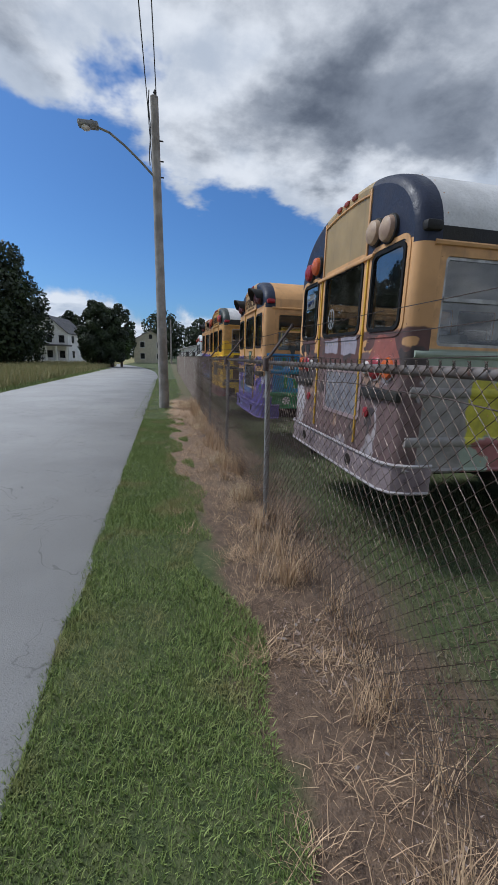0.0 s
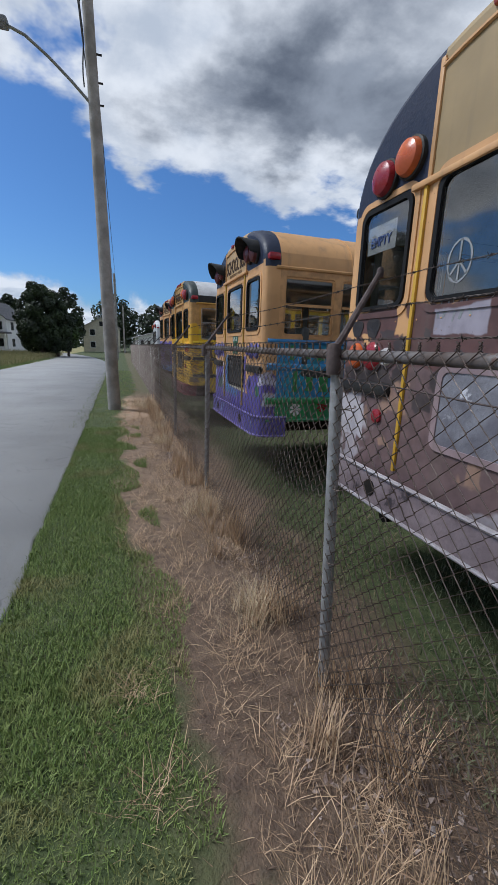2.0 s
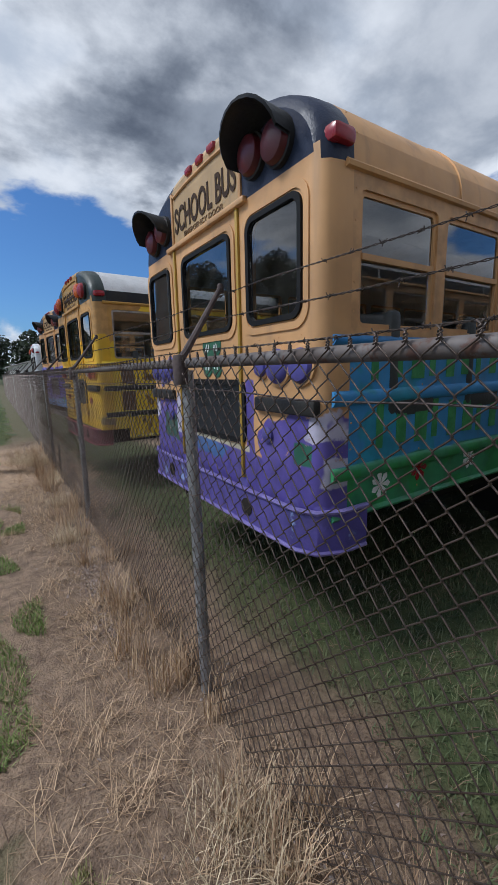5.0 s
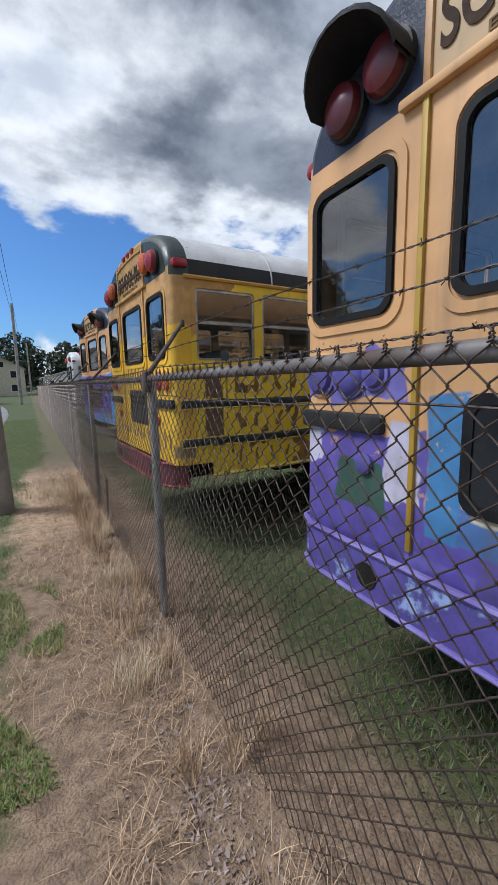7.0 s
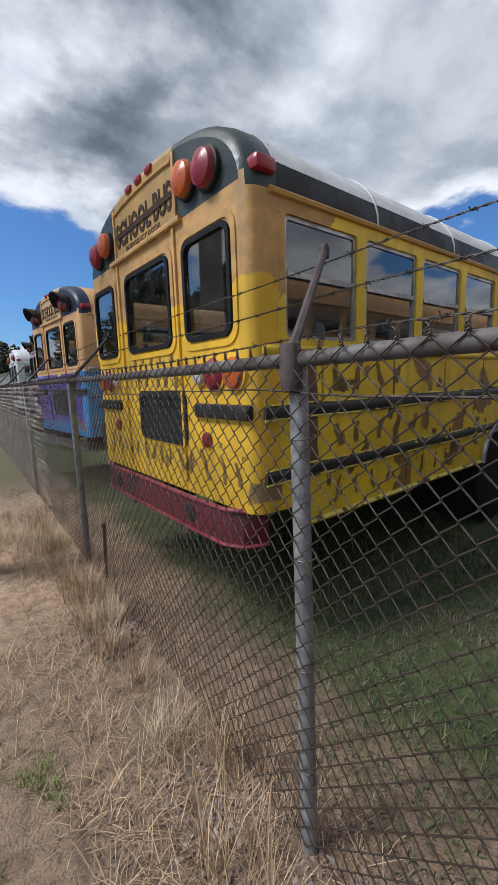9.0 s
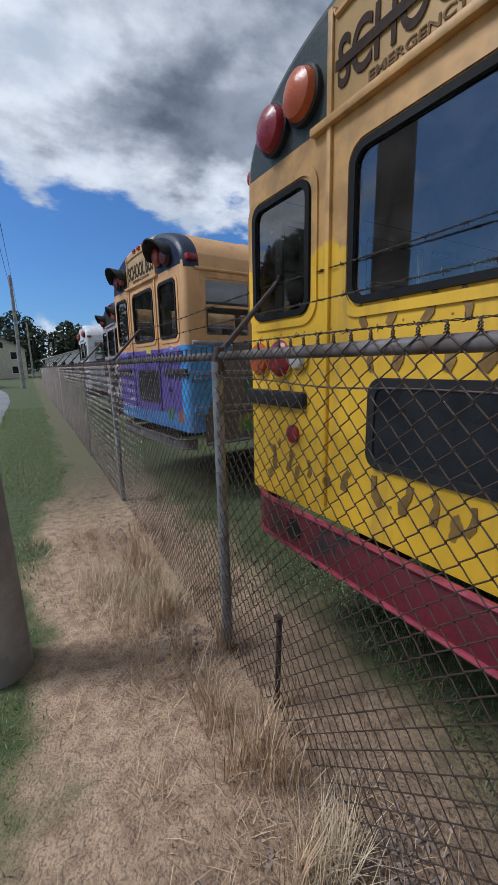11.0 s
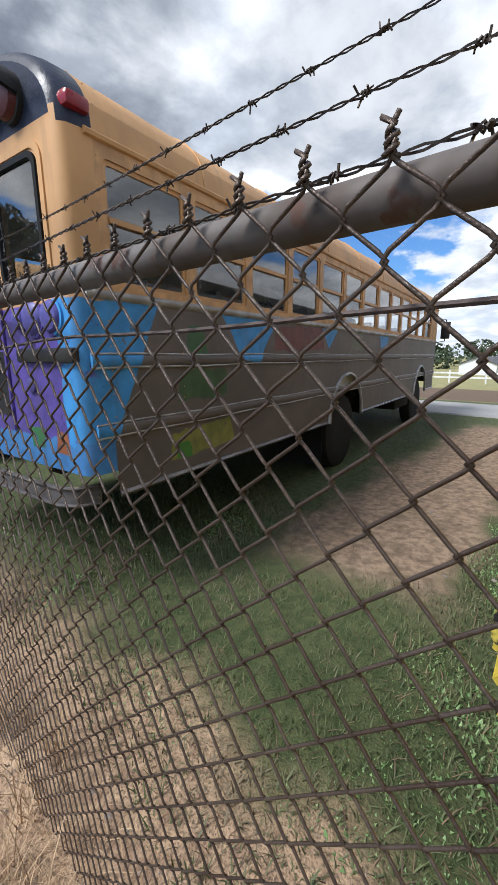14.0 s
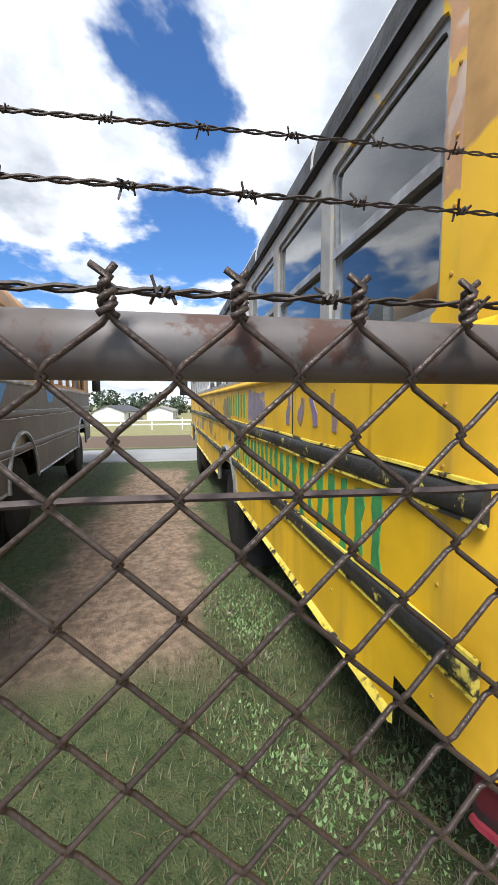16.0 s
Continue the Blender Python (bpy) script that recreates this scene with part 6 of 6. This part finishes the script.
blades("lawn_grass", np.r_[scatter(210000, -1.62, -0.3, 1.2, 12, keep=verge), scatter(40000, -1.9, -0.4, 12, 30, keep=verge)], (0.03, 0.07), 0.0048, (0.1, 1.0), LAWN, "short mown green grass on the verge")
blades("straw", np.r_[scatter(17000, -0.55, 0.12, 1.3, 16, clump=0.055), scatter(4200, -0.95, -0.3, 5, 16, clump=0.05)], (0.05, 0.20), 0.0030, (0.5, 1.5), STRAW, "dead bleached straw lying along the fence", "straw")
blades("dry_grass", np.r_[scatter(26000, -0.7, 0.35, 1.0, 18), scatter(10000, -1.1, -0.3, 5.0, 22), scatter(30000, -0.5, 0.5, 1.0, 8.0), scatter(1800, 1.9, 6.0, 14.7, 15.9)], (0.02, 0.09), 0.0035, (0.8, 1.55), DRY, "flattened brown dry grass over dirt", "grass")
blades("fence_tufts", scatter(4200, -0.30, 0.12, 2.0, 16, clump=0.035), (0.18, 0.42), 0.004, (0.05, 0.6), STRAW, "tufts of tall dry grass at the fence", "grass")

spots = ((-0.15, 12.85, 0.05, 260), (-0.21, 11.78, 0.06, 240), (-0.22, 14.47, 0.10, 700), (-0.44, 14.84, 0.14, 500), (-0.30, 10.6, 0.06, 240), (-0.16, 6.0, 0.09, 420), (-0.20, 7.6, 0.10, 420))
blades("pale_tufts", np.concatenate([np.c_[rng.normal(x, r, n), rng.normal(y, r, n)] for x, y, r, n in spots]), (0.10, 0.32), 0.0028, (0.1, 0.9), blade_material("pale_blades", (0.66, 0.55, 0.37), (0.42, 0.31, 0.20), 0.8), "fine pale tufts of dead grass by the fence", "grass")


def yard(x, y):
    lane = (np.abs(y - 15.25 - 0.12 * wave(x, y, 1.3, 2.0)) < 0.62) & (x > 1.7 + 0.3 * wave(x, y, 2.0, 1.0))
    return ~lane & (x > 0.30 + 0.22 * wave(x, y, 1.4, 0.3))


blades("yard_grass", np.r_[scatter(95000, 0.15, 3.0, 2.0, 18, keep=yard), scatter(22000, 3, 10.2, 2, 22, keep=yard)], (0.035, 0.09), 0.006, (0.1, 1.1), YARD, "rough green grass under and between the buses")
blades("dry_yard_grass", scatter(16000, 0.1, 2.6, 1.5, 16), (0.05, 0.13), 0.004, (0.6, 1.5), DRY, "dry brown stalks among the yard grass")
blades("clover", scatter(21000, 0.35, 3.6, 13.2, 16.6, keep=lambda x, y: yard(x, y) & (wave(x, y, 1.9, 5.0) > -0.25)), (0.018, 0.036), 0.016, (0.8, 1.5), CLOVER, "low clover and weeds in the yard grass", "weeds", curl=0.8)
blades("dead_leaves", np.r_[scatter(9000, -0.34, 0.22, 1.0, 18), scatter(7000, -0.26, 0.06, 6.0, 14.5, clump=0.06), scatter(2500, -0.6, 0.5, 1.0, 18)], (0.025, 0.05), 0.020, (1.1, 1.62), DEAD, "curled dead leaves and grit at the fence foot", "leaves", curl=0.9)
blades("field_grass", np.r_[scatter(26000, -16, -7.9, 14, 60), scatter(9000, -26, -9, 30, 75)], (0.35, 0.75), 0.03, (0.0, 0.5), FIELD, "tall tawny field grass beyond the lane")
blades("roadside_grass", scatter(15000, -8.4, -7.35, 12, 50), (0.06, 0.16), 0.014, (0.1, 0.8), LAWN, "green grass strip along the far side of the lane")


def build_stones():
    made = mottled("grey_stone", (0.36, 0.32, 0.30), (0.22, 0.18, 0.16), 9, 0.85, object_random=0.5)
    bm = bmesh.new()
    bmesh.ops.create_icosphere(bm, subdivisions=1, radius=0.5)
    for v in bm.verts:
        v.co *= 0.8 + 0.4 * noise.noise(v.co * 2.1)
    me = bpy.data.meshes.new("stone")
    bm.to_mesh(me)
    bm.free()
    me.materials.append(made)
    for k in range(120):
        if k < 60:
            x, y, s = rng.uniform(-0.35, 0.2), rng.uniform(1.5, 15.5), rng.uniform(0.012, 0.035)
        else:
            x, y, s = rng.uniform(2.0, 6.0), 15.15 + rng.normal() * 0.35, rng.uniform(0.015, 0.04)
        ob = new("stone", me)
        ob.location, ob.scale, ob.rotation_euler = (x, y, 0.0), (s, s * 1.4, s * 0.7), (0, 0, rng.uniform(0, 6))
        tagged(ob, "small grey stone on bare dirt", "stone", group="loose stones")


build_stones()


def build_stake(x, y, tall, lean):
    root = new("stake")
    root.matrix_world = pose(x, y, 0, 0, lean, 0)
    tagged(root, "short rusty steel stake driven in beside the fence", "stake")
    bm = box(bmesh.new(), -0.013, 0.013, -0.003, 0.003, -0.15, tall, 0.002)
    box(bm, -0.003, 0.003, 0.003, 0.022, -0.15, tall, 0.002)
    part("bar", bm, M["arm"], root)
    part("cap", box(bmesh.new(), -0.015, 0.015, -0.006, 0.024, tall - 0.03, tall + 0.004, 0.004), M["barb"], root)


build_stake(0.02, 13.42, 0.46, 2)
